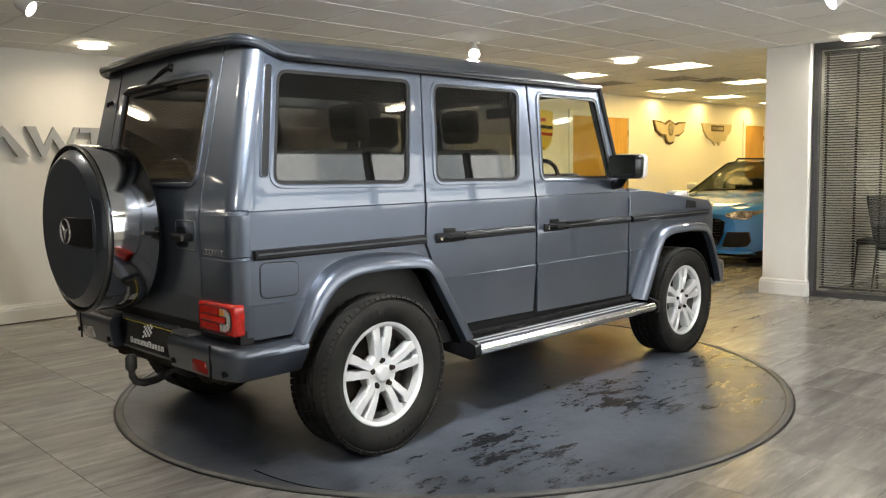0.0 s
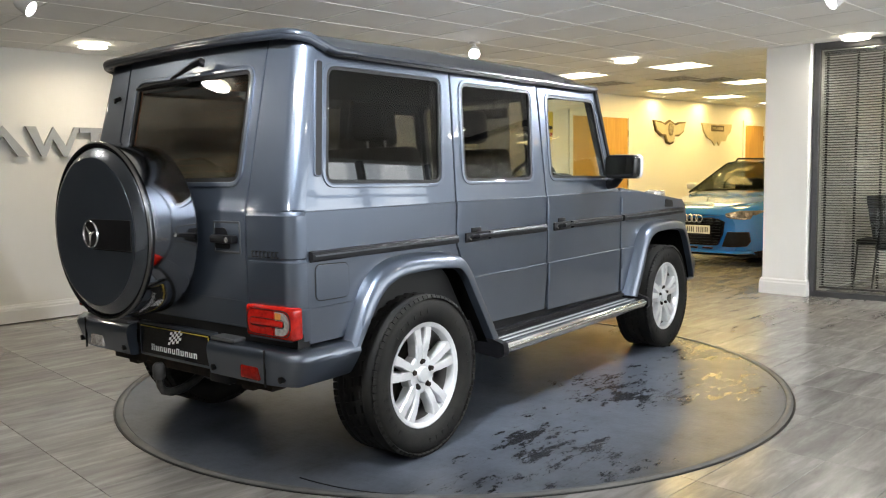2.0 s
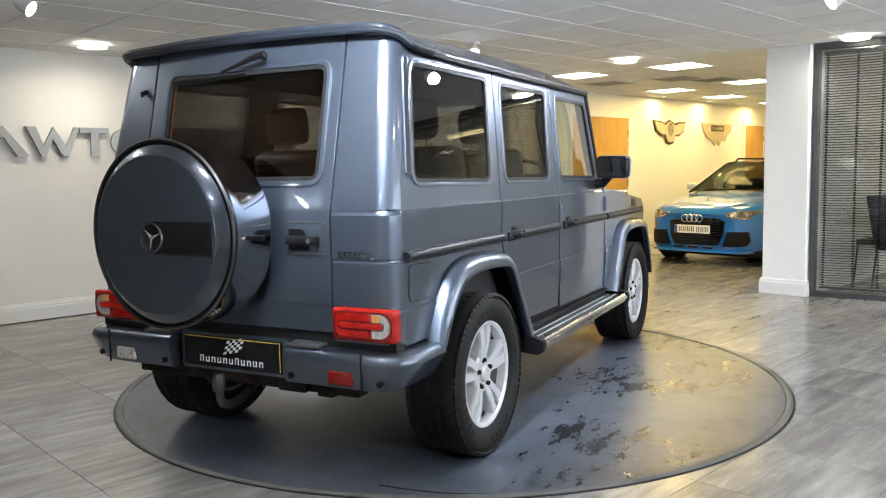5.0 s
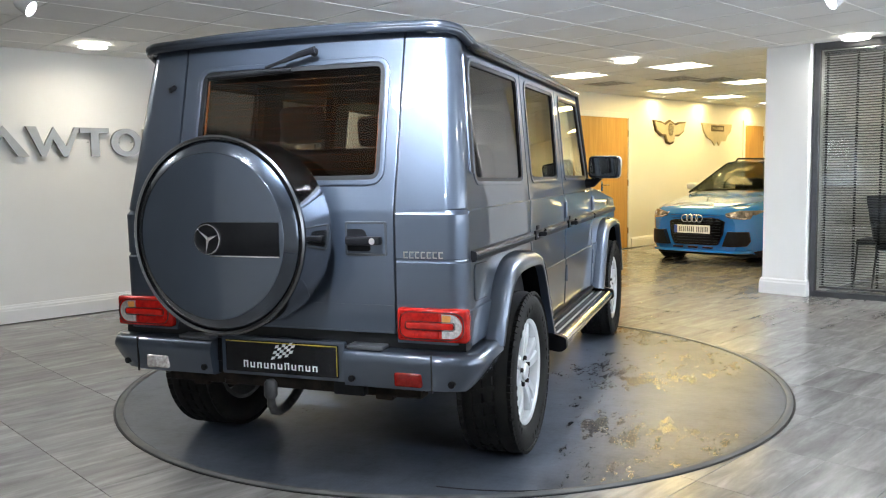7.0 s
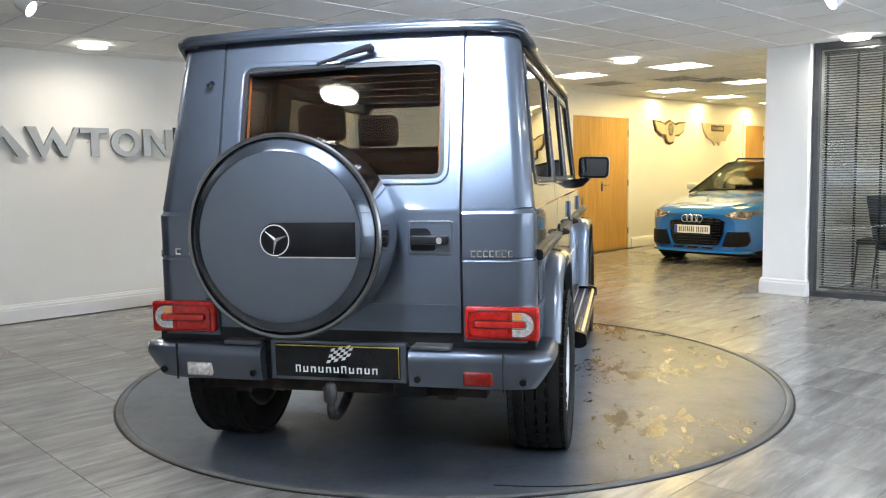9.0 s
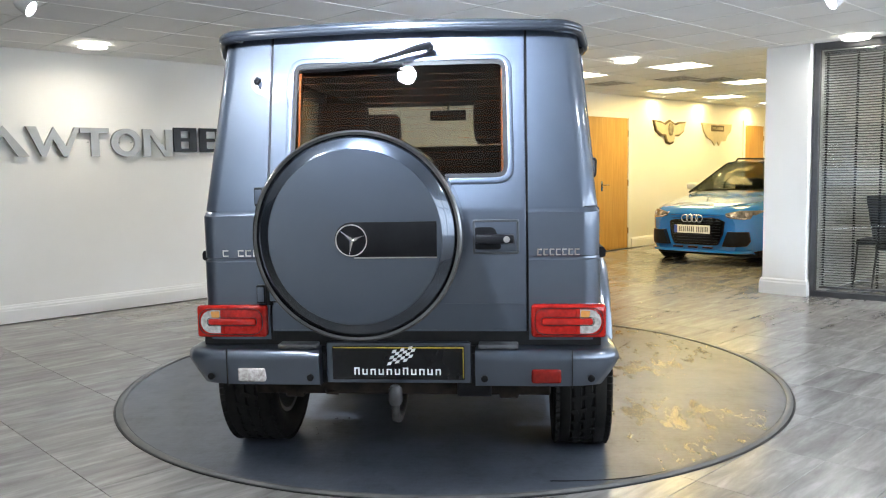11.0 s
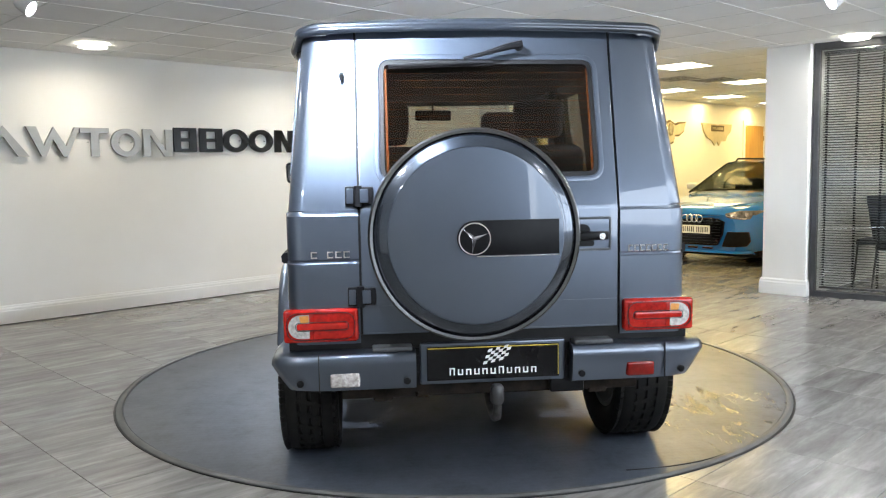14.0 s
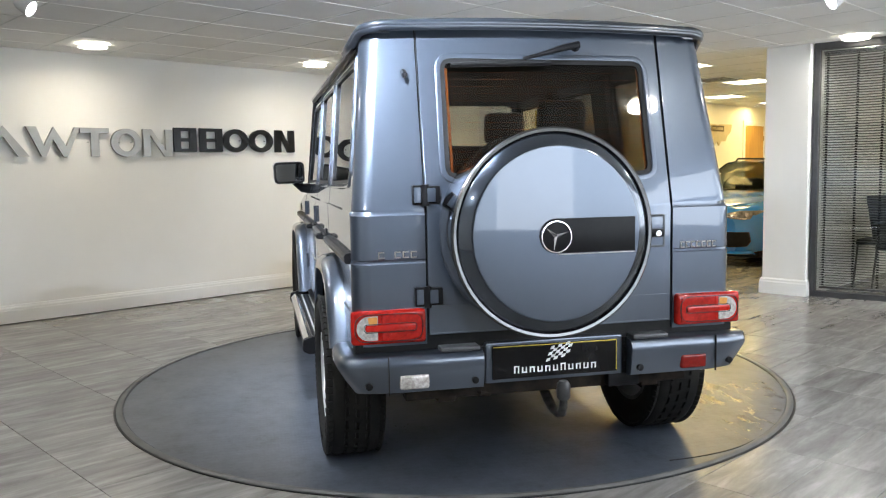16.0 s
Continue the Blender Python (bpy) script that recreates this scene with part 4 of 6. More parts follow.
    sheet(bm, rounded([(sg * 0.737, 0.752), (sg * 0.770, 0.752), (sg * 0.775, 0.778), (sg * 0.737, 0.780)], 0.006), [], lambda a, b: Vector((-0.7705, a, b)), lambda c: (1, 0, 0), thick=0.003)
    cpart("amber_lens", bm, AMBER, "amber turn signal behind the lens", parent=tail)
    for a, b in ((0.575, 0.62), (0.635, 0.69)):
        bm = bmesh.new()
        sheet(bm, rounded([(sg * a, 0.690), (sg * b, 0.690), (sg * b, 0.708), (sg * a, 0.708)], 0.004), [], lambda p, q: Vector((-0.7692, p, q)), lambda c: (1, 0, 0), thick=0.002)
        cpart("reflector", bm, RED, "brighter red reflector", parent=tail)
    bm = bmesh.new()
    box(bm, (-0.768, min(sg * 0.56, sg * 0.72), 0.682), (-0.764, max(sg * 0.56, sg * 0.72), 0.788), 0.004)
    cpart("inner_lens", bm, RED_DARK, parent=tail)

# bonnet, scuttle, front
bm = bmesh.new()
rings = []
for x, z in ((2.10, 1.225), (2.3, 1.222), (2.8, 1.17), (3.28, 1.11), (3.37, 1.085), (3.40, 1.03), (3.40, 0.95)):
    rings.append([(x, y, z - 0.035 * (abs(y) > 0.70) - 0.012 * (abs(y) > 0.58)) for y in (-0.81, -0.72, -0.62, -0.56, 0, 0.56, 0.62, 0.72, 0.81)] + [(x - 0.03, 0.8, z - 0.09), (x - 0.03, -0.8, z - 0.09)])
loft(bm, rings)
cpart("bonnet", bm, PAINT, smooth=True)
bm = bmesh.new()
box(bm, (3.36, -0.81, 0.55), (3.42, 0.81, 1.0), 0.01)
box(bm, (3.36, -0.86, 0.42), (3.55, 0.86, 0.62), 0.04, 3)
cpart("front_panel", bm, PAINT, smooth=True)

# windscreen and its posts
def on_screen(y, z):
    return Vector((2.135 - (z - 1.23) * 0.26, y, z))


bm = bmesh.new()
sheet(bm, [(-0.80, 1.22), (0.80, 1.22), (0.735, 1.875), (-0.735, 1.875)], [rounded([(-0.745, 1.26), (0.745, 1.26), (0.685, 1.81), (-0.685, 1.81)], 0.05)], on_screen, lambda c: (-1, 0, 0), (), 0.05, 0.004)
screen = cpart("windscreen_frame", bm, PAINT, smooth=True)
bm = bmesh.new()
sheet(bm, [(-0.75, 1.255), (0.75, 1.255), (0.69, 1.815), (-0.69, 1.815)], [], lambda a, b: on_screen(a, b) + Vector((-0.02, 0, 0)), lambda c: (-1, 0, 0), (), 0.004)
cpart("windscreen", bm, GLASS_LIGHT, "lightly tinted windscreen", parent=screen)
for sg in (-1, 1):
    bm = bmesh.new()
    tube(bm, [(2.145, sg * 0.800, 1.225), (1.965, sg * 0.748, 1.865)], 0.02, 8)
    cpart("screen_post", bm, BLACK, "black windscreen post trim", True, screen)

# roof with its gutter
bm = bmesh.new()
rings = []
for x in (-0.612, -0.609, -0.603, -0.594, -0.582, -0.566, -0.55, -0.53, -0.51, -0.47, -0.43, -0.38, 0.2, 0.8, 1.4, 1.75, 1.88, 1.94, 1.965):
    t = min(1.0, max(0.0, (x + 0.56) / 0.15))
    t = t * t * (3 - 2 * t)
    lip = 1.900 + (1.852 - 1.900) * t
    crown = 1.957 + 0.024 * min(1.0, (x + 0.612) / 0.5)
    if x > 1.5:
        crown -= 0.05 * ((x - 1.5) / 0.42) ** 2
    if x < -0.609:
        crown, lip = 1.949, 1.899
    d = min(0.08, x + 0.612)
    pull = 0.08 - math.sqrt(0.08 ** 2 - (0.08 - d) ** 2)
    yl = 0.752 + 0.028 * t
    half = [(0.0, crown), (0.35, crown - 0.004), (0.55, crown - 0.012), (0.66, crown - 0.024 - 0.012 * t), (0.715, crown - 0.040 - 0.026 * t), (0.733 + 0.012 * t, lip + 0.022), (yl - 0.006, lip + 0.014), (yl, lip + 0.006), (yl, lip - 0.004), (yl - 0.008, lip - 0.012)]
    under = [(0.725, lip - 0.014), (0.68, 1.91 if x < -0.5 else 1.862), (0, 1.918 if x < -0.5 else 1.87)]
    seq = [(y * (yl - pull) / yl, z) for y, z in half + under]
    rings.append([(x, y, z) for y, z in seq] + [(x, -y, z) for y, z in seq[-2:0:-1]])
loft(bm, rings)
roof = cpart("roof", bm, ROOF_SHADED, "grey-blue roof with a gutter edge, shaded in its colour", True)
for sg in (-1, 1):
    bm = bmesh.new()
    pts = []
    for k in range(24):
        x = -0.46 + 2.374 * (k / 23) ** 1.4
        t = min(1.0, max(0.0, (x + 0.56) / 0.15))
        t = t * t * (3 - 2 * t)
        pts.append((x, sg * (0.738 + 0.03 * t), 1.900 + (1.852 - 1.900) * t - 0.015))
    tube(bm, pts, 0.011, 6)
    cpart("gutter_seal", bm, BLACK, "black gutter underside", True, roof)
bm = bmesh.new()
rim = []
for k in range(16):
    x = -0.30 - 0.232 * k / 15
    t = min(1.0, max(0.0, (x + 0.56) / 0.15))
    t = t * t * (3 - 2 * t)
    rim.append((x, 0.754 + 0.028 * t, 1.900 - 0.048 * t))
for k in range(1, 9):
    a = math.pi / 2 * k / 8
    rim.append((-0.532 - 0.083 * math.sin(a), 0.671 + 0.083 * math.cos(a), 1.900 + 0.020 * k / 8))
for y in (0.6, 0.5, 0.3, 0.1):
    rim.append((-0.615, y, 1.920 + 0.015 * (1 - (y / 0.671) ** 2)))
tube(bm, rim + [(x, -y, z) for x, y, z in rim[::-1]], 0.0170, 12)
lower = [(x + 0.002, y - 0.002, z - 0.011) for x, y, z in rim if x < -0.47]
tube(bm, lower + [(x, -y, z) for x, y, z in lower[::-1]], 0.0168, 12)
cpart("roof_rim", bm, ROOF_SHADED, "glossy rim along the rear edge of the roof, shaded in its colour", True, roof)
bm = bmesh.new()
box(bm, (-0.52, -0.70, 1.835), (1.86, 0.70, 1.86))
cpart("headlining", bm, LINING, "cloth headlining, darkened as in a dim cabin", parent=roof)

# rear door with window, wiper, spare wheel
def on_rear(out=0.0):
    return lambda y, z: Vector((rear_x(z) - out, y, z))


def rear_in(c):
    return (1, 0, 0)


RLEV = [1.172, 1.192]
BWIN = rounded([(-0.478, 1.287), (0.462, 1.287), (0.455, 1.815), (-0.472, 1.812)], 0.075, 7)
bm = bmesh.new()
sheet(bm, [(-0.525, 0.690), (0.525, 0.690), (0.525, 1.925), (-0.525, 1.925)], [inset(BWIN, 0.012)], on_rear(), rear_in, RLEV, 0.04, 0.004)
tailgate = cpart("rear_door", bm, PAINT, "side-hinged rear door carrying the spare wheel", True)
bm = bmesh.new()
sheet(bm, BWIN, [inset(BWIN, 0.022)], on_rear(0.008), rear_in, RLEV, 0.03, 0.004)
cpart("window_trim", bm, PAINT, "body-coloured rim of the rear window", True, tailgate)
bm = bmesh.new()
sheet(bm, inset(BWIN, 0.020), [inset(BWIN, 0.040)], on_rear(0.002), rear_in, RLEV, 0.014)
cpart("window_seal", bm, SEAL, parent=tailgate)
bm = bmesh.new()
sheet(bm, inset(BWIN, 0.03), [], on_rear(-0.006), rear_in, RLEV, 0.004)
cpart("rear_window", bm, GLASS_REAR, "dark tinted rear window with heater lines", parent=tailgate)
bm = bmesh.new()
for k in range(15):
    z = 1.325 + k * 0.0295
    x = rear_x(z) + 0.0105
    box(bm, (x, -0.425, z - 0.00045), (x + 0.0008, 0.405, z + 0.00045))
for y in (-0.432, 0.408):
    sheet(bm, [(y - 0.005, 1.325), (y + 0.005, 1.325), (y + 0.005, 1.755), (y - 0.005, 1.755)], [], on_rear(-0.0105), rear_in, RLEV, 0.001)
cpart("heater_lines", bm, ORANGE, "copper heater lines", parent=tailgate)
bm = bmesh.new()
for z, d in ((0.690, 0.006), (0.800, 0.004)):
    box(bm, (-0.738, -0.52, z), (-0.731, 0.52, z + d))
cpart("door_crease", bm, PAINT, parent=tailgate)
bm = bmesh.new()
for y in (-0.5295, 0.5295):
    sheet(bm, [(y - 0.006, 0.68), (y + 0.006, 0.68), (y + 0.006, 1.92), (y - 0.006, 1.92)], [], on_rear(-0.014), rear_in, RLEV, 0.02)
box(bm, (-0.725, -0.82, 0.63), (-0.66, 0.82, 0.688))
cpart("door_seal", bm, SEAL, "black door seal", parent=tailgate)
# wiper
bm = bmesh.new()
tube(bm, [(-0.625, -0.14, 1.842), (-0.645, -0.135, 1.845)], [0.02, 0.016], 12)
tube(bm, [(-0.640, -0.15, 1.850), (-0.645, -0.08, 1.835), (-0.643, 0.0, 1.812), (-0.640, 0.09, 1.790)], [0.016, 0.014, 0.009, 0.007], 8)
wiper = cpart("wiper", bm, BLACK, "black rear wiper", True, tailgate)
bm = bmesh.new()
tube(bm, [(-0.632, 0.395, 1.765), (-0.636, 0.2, 1.773), (-0.632, -0.03, 1.778)], [0.006, 0.011, 0.007], 8)
tube(bm, [(-0.622, 0.395, 1.758), (-0.622, -0.03, 1.770)], 0.005, 6)
cpart("wiper_blade", bm, SEAL, "black rubber blade", True, tailgate)
bm = bmesh.new()
tube(bm, [(-0.610, 0.585, 1.735), (-0.640, 0.585, 1.722), (-0.640, 0.585, 1.708)], [0.012, 0.011, 0.007], 8)
cpart("washer_nozzle", bm, BLACK, smooth=True)
# lock plate and handle
bm = bmesh.new()
fr = rounded([(-0.497, 1.003), (-0.312, 1.003), (-0.312, 1.142), (-0.497, 1.142)], 0.012)
sheet(bm, fr, [inset(fr, 0.010)], on_rear(0.004), rear_in, RLEV, 0.006, 0.002)
plate_frame = cpart("handle_frame", bm, PAINT_DARK, "dark frame round the rear handle", True, tailgate)
bm = bmesh.new()
sheet(bm, inset(fr, 0.009), [], on_rear(0.001), rear_in, RLEV, 0.002)
cpart("handle_plate", bm, PAINT, parent=tailgate)
bm = bmesh.new()
sheet(bm, rounded([(-0.43, 1.022), (-0.315, 1.022), (-0.315, 1.112), (-0.40, 1.112)], 0.02), [], on_rear(0.003), rear_in, RLEV, 0.003)
box(bm, (-0.772, -0.478, 1.048), (-0.735, -0.325, 1.083), 0.008, 2)
cpart("rear_handle", bm, BLACK, "black rear door handle", True, tailgate)
bm = bmesh.new()
lathe(bm, [(0, -0.776), (0.013, -0.776), (0.013, -0.765)], "x", (0, -0.448, 1.065), 16)
cpart("lock_barrel", bm, CHROME, parent=tailgate)
# hinges
for z in (1.245, 0.845):
    bm = bmesh.new()
    x = rear_x(z)
    box(bm, (x - 0.022, 0.542, z - 0.038), (x + 0.004, 0.582, z + 0.040), 0.006)
    box(bm, (x - 0.022, 0.47, z - 0.034), (x + 0.004, 0.520, z + 0.036), 0.006)
    lathe(bm, [(0, -0.042), (0.016, -0.042), (0.016, 0.042), (0, 0.042)], "z", (x - 0.014, 0.531, z), 12)
    h = cpart("hinge", bm, BLACK, "dark rear door hinge with a painted leaf", True, tailgate)
    bm = bmesh.new()
    box(bm, (x - 0.028, 0.49, z - 0.026), (x - 0.020, 0.535, z + 0.028), 0.003)
    cpart("hinge_leaf", bm, PAINT, smooth=True, parent=tailgate)
    bm = bmesh.new()
    box(bm, (x - 0.027, 0.549, z - 0.029), (x - 0.020, 0.577, z + 0.031), 0.003)
    cpart("hinge_leaf", bm, PAINT, smooth=True, parent=tailgate)
# spare wheel cover
CY, CZ, CR = 0.104, 1.10, 0.390
bm = bmesh.new()
lathe(bm, [(CR - 0.012, -0.795), (CR - 0.002, -0.80), (CR, -0.81), (CR, -1.005)], "x", (0, CY, CZ), 96)
cover = cpart("spare_wheel_cover", bm, STEEL, "spare wheel cover with a steel band and painted face", True)
bm = bmesh.new()
lathe(bm, [(CR - 0.018, -1.020), (CR - 0.014, -1.029), (CR - 0.004, -1.031), (CR + 0.003, -1.024), (CR + 0.004, -1.014), (CR - 0.001, -1.004)], "x", (0, CY, CZ), 96)
cpart("cover_ring", bm, RING, "polished steel ring", True, cover)
bm = bmesh.new()
lathe(bm, [(CR - 0.019, -1.005), (CR - 0.019, -1.021), (CR - 0.023, -1.027), (CR - 0.030, -1.032), (0.331, -1.0545), (0.324, -1.057)], "x", (0, CY, CZ), 96)
cpart("cover_border", bm, BORDER, "dark border of the cover", True, cover)
bm = bmesh.new()
lathe(bm, [(0.3245, -1.054), (0.322, -1.0578), (0.316, -1.0585), (0.2, -1.0595), (0, -1.060)], "x", (0, CY, CZ), 96)
cpart("cover_face", bm, PAINT, "grey-blue painted cover face", True, cover)
bm = bmesh.new()
lathe(bm, [(0, -0.76), (0.30, -0.77), (0.37, -0.785), (CR - 0.012, -0.797)], "x", (0, CY, CZ), 64)
box(bm, (-0.80, 0.0, 1.0), (-0.72, 0.2, 1.2))
cpart("cover_back", bm, BLACK, smooth=True, parent=cover)
bm = bmesh.new()
cap = [(0.115 + 0.062 * math.cos(a), 1.094 + 0.064 * math.sin(a)) for a in [math.pi / 2 - k * math.pi / 10 for k in range(11)]]
sheet(bm, [(-0.200, 1.030), (-0.200, 1.158)] + cap, [], lambda a, b: Vector((-1.064, a, b)), lambda c: (1, 0, 0), thick=0.008, bevel=0.002)
cpart("badge_strip", bm, BLACK, "black badge strip", True, cover)
bm = bmesh.new()
sheet(bm, [(-0.200, 1.0245), (0.105, 1.0245), (0.105, 1.029), (-0.200, 1.029)], [], lambda a, b: Vector((-1.0625, a, b)), lambda c: (1, 0, 0), thick=0.006)
cpart("strip_edge", bm, STEEL, "thin bright lower edge", parent=cover)
bm = bmesh.new()
lathe(bm, [(0.053, -1.064), (0.055, -1.071), (0.059, -1.071), (0.061, -1.064)], "x", (0, 0.113, 1.092), 40)
for k in range(3):
    a = radians(160) + k * 2 * math.pi / 3
    c, s = math.cos(a), math.sin(a)
    tip = (0.113 + 0.054 * c, 1.092 + 0.054 * s)
    l, r = (0.113 - 0.008 * s, 1.092 + 0.008 * c), (0.113 + 0.008 * s, 1.092 - 0.008 * c)
    vs = [bm.verts.new((-1.066, *p)) for p in (l, tip, r)] + [bm.verts.new((-1.074, 0.113, 1.092))]
    for q in ((0, 1, 3), (1, 2, 3), (2, 0, 3), (0, 2, 1)):
        bm.faces.new([vs[i] for i in q])
cpart("round_badge", bm, CHROME, "chrome round badge", False, cover)

# model marks: plain bars
def mark_bars(y0, y1, z, n, skip=()):
    w = (y1 - y0) / n
    for k in range(n):
        if k in skip:
            continue
        bm = bmesh.new()
        a = y0 + k * w
        h = 0.0135
        lo, hi = min(a + w * 0.12, a + w * 0.88), max(a + w * 0.12, a + w * 0.88)
        x = rear_x(z)
        box(bm, (x - 0.004, lo, z - h), (x, hi, z - h + 0.005))
        box(bm, (x - 0.004, lo, z + h - 0.005), (x, hi, z + h))
        box(bm, (x - 0.004, hi - 0.005, z - h + 0.005), (x, hi, z + h - 0.005))
        cpart("model_mark", bm, STEEL, "small chrome model mark")


mark_bars(-0.565, -0.738, 1.010, 7)
mark_bars(0.727, 0.566, 1.015, 5, (1,))

# rear bumper
def plan_loft(bm, levels):
    loft(bm, [[(x, y, z) for x, y in pts] for z, pts in levels])


for sg in (-1, 1):
    bm = bmesh.new()
    def plan(o, i):
        return [(-0.805 + i, sg * 0.318), (-0.805 + i, sg * (0.66 - o * 0.4)), (-0.799 + i, sg * (0.78 - o)), (-0.775 + i, sg * (0.856 - o)), (-0.725, sg * (0.893 - o)), (-0.58, sg * (0.896 - o)), (-0.43, sg * (0.890 - o)), (-0.43, sg * 0.74), (-0.66, sg * 0.72), (-0.66, sg * 0.318)]
    plan_loft(bm, [(0.472, plan(0.075, 0.030)), (0.478, plan(0.068, 0.018)), (0.53, plan(0.03, 0.006)), (0.580, plan(0.0, 0.0)), (0.596, plan(0.002, 0.001)), (0.610, plan(0.007, 0.006)), (0.620, plan(0.016, 0.014)), (0.626, plan(0.028, 0.026)), (0.628, plan(0.045, 0.05))])
    bumper = cpart("rear_bumper", bm, PAINT, "body-coloured rear bumper half", True)
    bm = bmesh.new()
    sheet(bm, [(0.4735, 0.0), (0.6265, 0.0), (0.6265, 0.003), (0.4735, 0.003)], [], lambda a, b: Vector((-0.8075, sg * (0.70 + b), a)), lambda c: (1, 0, 0), thick=0.01)
    cpart("bumper_joint", bm, SEAL, parent=bumper)
    bm = bmesh.new()
    box(bm, (-0.79, min(sg * 0.33, sg * 0.49), 0.626), (-0.69, max(sg * 0.33, sg * 0.49), 0.645), 0.006)
    cpart("step_pad", bm, surface("grey step pad", (0.06, 0.062, 0.066), (0.08, 0.082, 0.087), 20, 0.5, 0.2, 0.3, 200), "grey step pad", True, bumper)
    bm = bmesh.new()
    box(bm, (-0.8065, min(sg * 0.540, sg * 0.660), 0.490), (-0.78, max(sg * 0.540, sg * 0.660), 0.552), 0.012, 3)
    cpart("fog_lamp" if sg < 0 else "reversing_lamp", bm, FOG_RED if sg < 0 else CLEAR, "red fog lamp" if sg < 0 else "clear reversing lamp", True, bumper)
    for y, x in ((0.355, -0.805), (0.777, -0.79)):
        bm = bmesh.new()
        lathe(bm, [(0, x - 0.002), (0.011, x - 0.002), (0.014, x), (0.014, x + 0.02)], "x", (0, sg * y, 0.51), 16)
        cpart("parking_sensor", bm, BLACK, smooth=True, parent=bumper)
bm = bmesh.new()
box(bm, (-0.748, -0.300, 0.474), (-0.68, 0.300, 0.645), 0.010, 2)
holder = cpart("plate_holder", bm, PAINT, "body-coloured plate holder", True)
bm = bmesh.new()
box(bm, (-0.757, -0.272, 0.492), (-0.747, 0.272, 0.630), 0.003)
board = cpart("dealer_plate", bm, GLOSS_BLACK, "gloss black dealer plate with white marks", parent=holder)
bm = bmesh.new()
box(bm, (-0.7585, -0.268, 0.623), (-0.757, 0.268, 0.627))
box(bm, (-0.7585, -0.269, 0.50), (-0.757, -0.266, 0.623))
cpart("yellow_edge", bm, YELLOW, parent=holder)
bm = bmesh.new()
for i in range(6):
    for j in range(5):
        if (i + j) % 2 == 0:
            y, z = 0.045 - i * 0.0165 - j * 0.005, 0.552 + j * 0.0125 + i * 0.0035
            vs = [(y, z), (y - 0.0165, z + 0.0035), (y - 0.0215, z + 0.016), (y - 0.005, z + 0.0125)]
            sheet(bm, vs, [], lambda a, b: Vector((-0.7585, a, b)), lambda c: (1, 0, 0), thick=0.0015)
cpart("chequer_mark", bm, WHITE_MARK, "white chequered mark", parent=holder)
for k in range(11):
    bm = bmesh.new()
    y0 = 0.185 - k * 0.0335
    h = 0.030 if k in (0, 6) else 0.024
    for dy in (0.004, 0.020):
        box(bm, (-0.7585, y0 - dy - 0.006, 0.513), (-0.757, y0 - dy, 0.513 + h))
    box(bm, (-0.7585, y0 - 0.020, 0.513 if k % 2 else 0.513 + h - 0.005), (-0.757, y0 - 0.010, 0.518 if k % 2 else 0.513 + h))
    cpart("plate_mark", bm, WHITE_MARK, parent=holder)
for sg in (-1, 1):
    bm = bmesh.new()
    box(bm, (-0.745, min(sg * 0.300, sg * 0.320), 0.476), (-0.66, max(sg * 0.300, sg * 0.320), 0.63))
    box(bm, (-0.752, min(sg * 0.303, sg * 0.318), 0.53), (-0.74, max(sg * 0.303, sg * 0.318), 0.60), 0.004)
    cpart("bumper_bracket", bm, BLACK, parent=holder)

# tow bar and underside
bm = bmesh.new()
tube(bm, [(-0.50, 0.0, 0.43), (-0.60, 0.0, 0.400), (-0.66, 0.0, 0.365), (-0.72, 0.0, 0.343), (-0.78, 0.0, 0.340), (-0.822, 0.0, 0.355), (-0.838, 0.0, 0.385), (-0.84, 0.0, 0.42)], [0.022, 0.022, 0.021, 0.02, 0.02, 0.019, 0.018, 0.016], 12)
hook = cpart("tow_hook", bm, surface("worn tow bar steel", (0.03, 0.03, 0.031), (0.10, 0.098, 0.095), 18, 0.35, 0.8, 0.1, 120), "worn steel curved tow bar", True)
bm = bmesh.new()
lathe(bm, [(0, 0.492), (0.017, 0.490), (0.027, 0.476), (0.028, 0.455), (0.028, 0.425), (0.022, 0.414), (0, 0.413)], "z", (-0.84, 0, 0), 20)
cpart("tow_ball_cap", bm, surface("grey tow ball cap", (0.022, 0.022, 0.023), (0.045, 0.045, 0.046), 20, 0.4), "grey cap on the tow ball", True, hook)
bm = bmesh.new()
tube(bm, [(-0.66, 0.32, 0.45), (-0.69, 0.32, 0.44), (-0.70, 0.31, 0.425), (-0.69, 0.27, 0.42), (-0.67, 0.26, 0.44)], 0.012, 8)
cpart("towing_eye", bm, IRON, smooth=True)
bm = bmesh.new()
box(bm, (-0.74, -0.38, 0.42), (-0.64, -0.24, 0.475), 0.005)
cpart("tow_socket", bm, BLACK, smooth=True)
bm = bmesh.new()
for y in (-0.45, 0.45):
    box(bm, (-0.70, y - 0.04, 0.40), (3.3, y + 0.04, 0.52), 0.008)
box(bm, (-0.70, -0.62, 0.415), (-0.62, 0.62, 0.48), 0.008)
box(bm, (-0.62, -0.38, 0.40), (-0.32, 0.38, 0.62), 0.03)
box(bm, (0.6, -0.42, 0.38), (2.2, 0.42, 0.5), 0.03)
box(bm, (-0.66, -0.78, 0.50), (3.35, 0.78, 0.58), 0.01)
cpart("chassis", bm, IRON, "dirty dark chassis frame and floor pan")
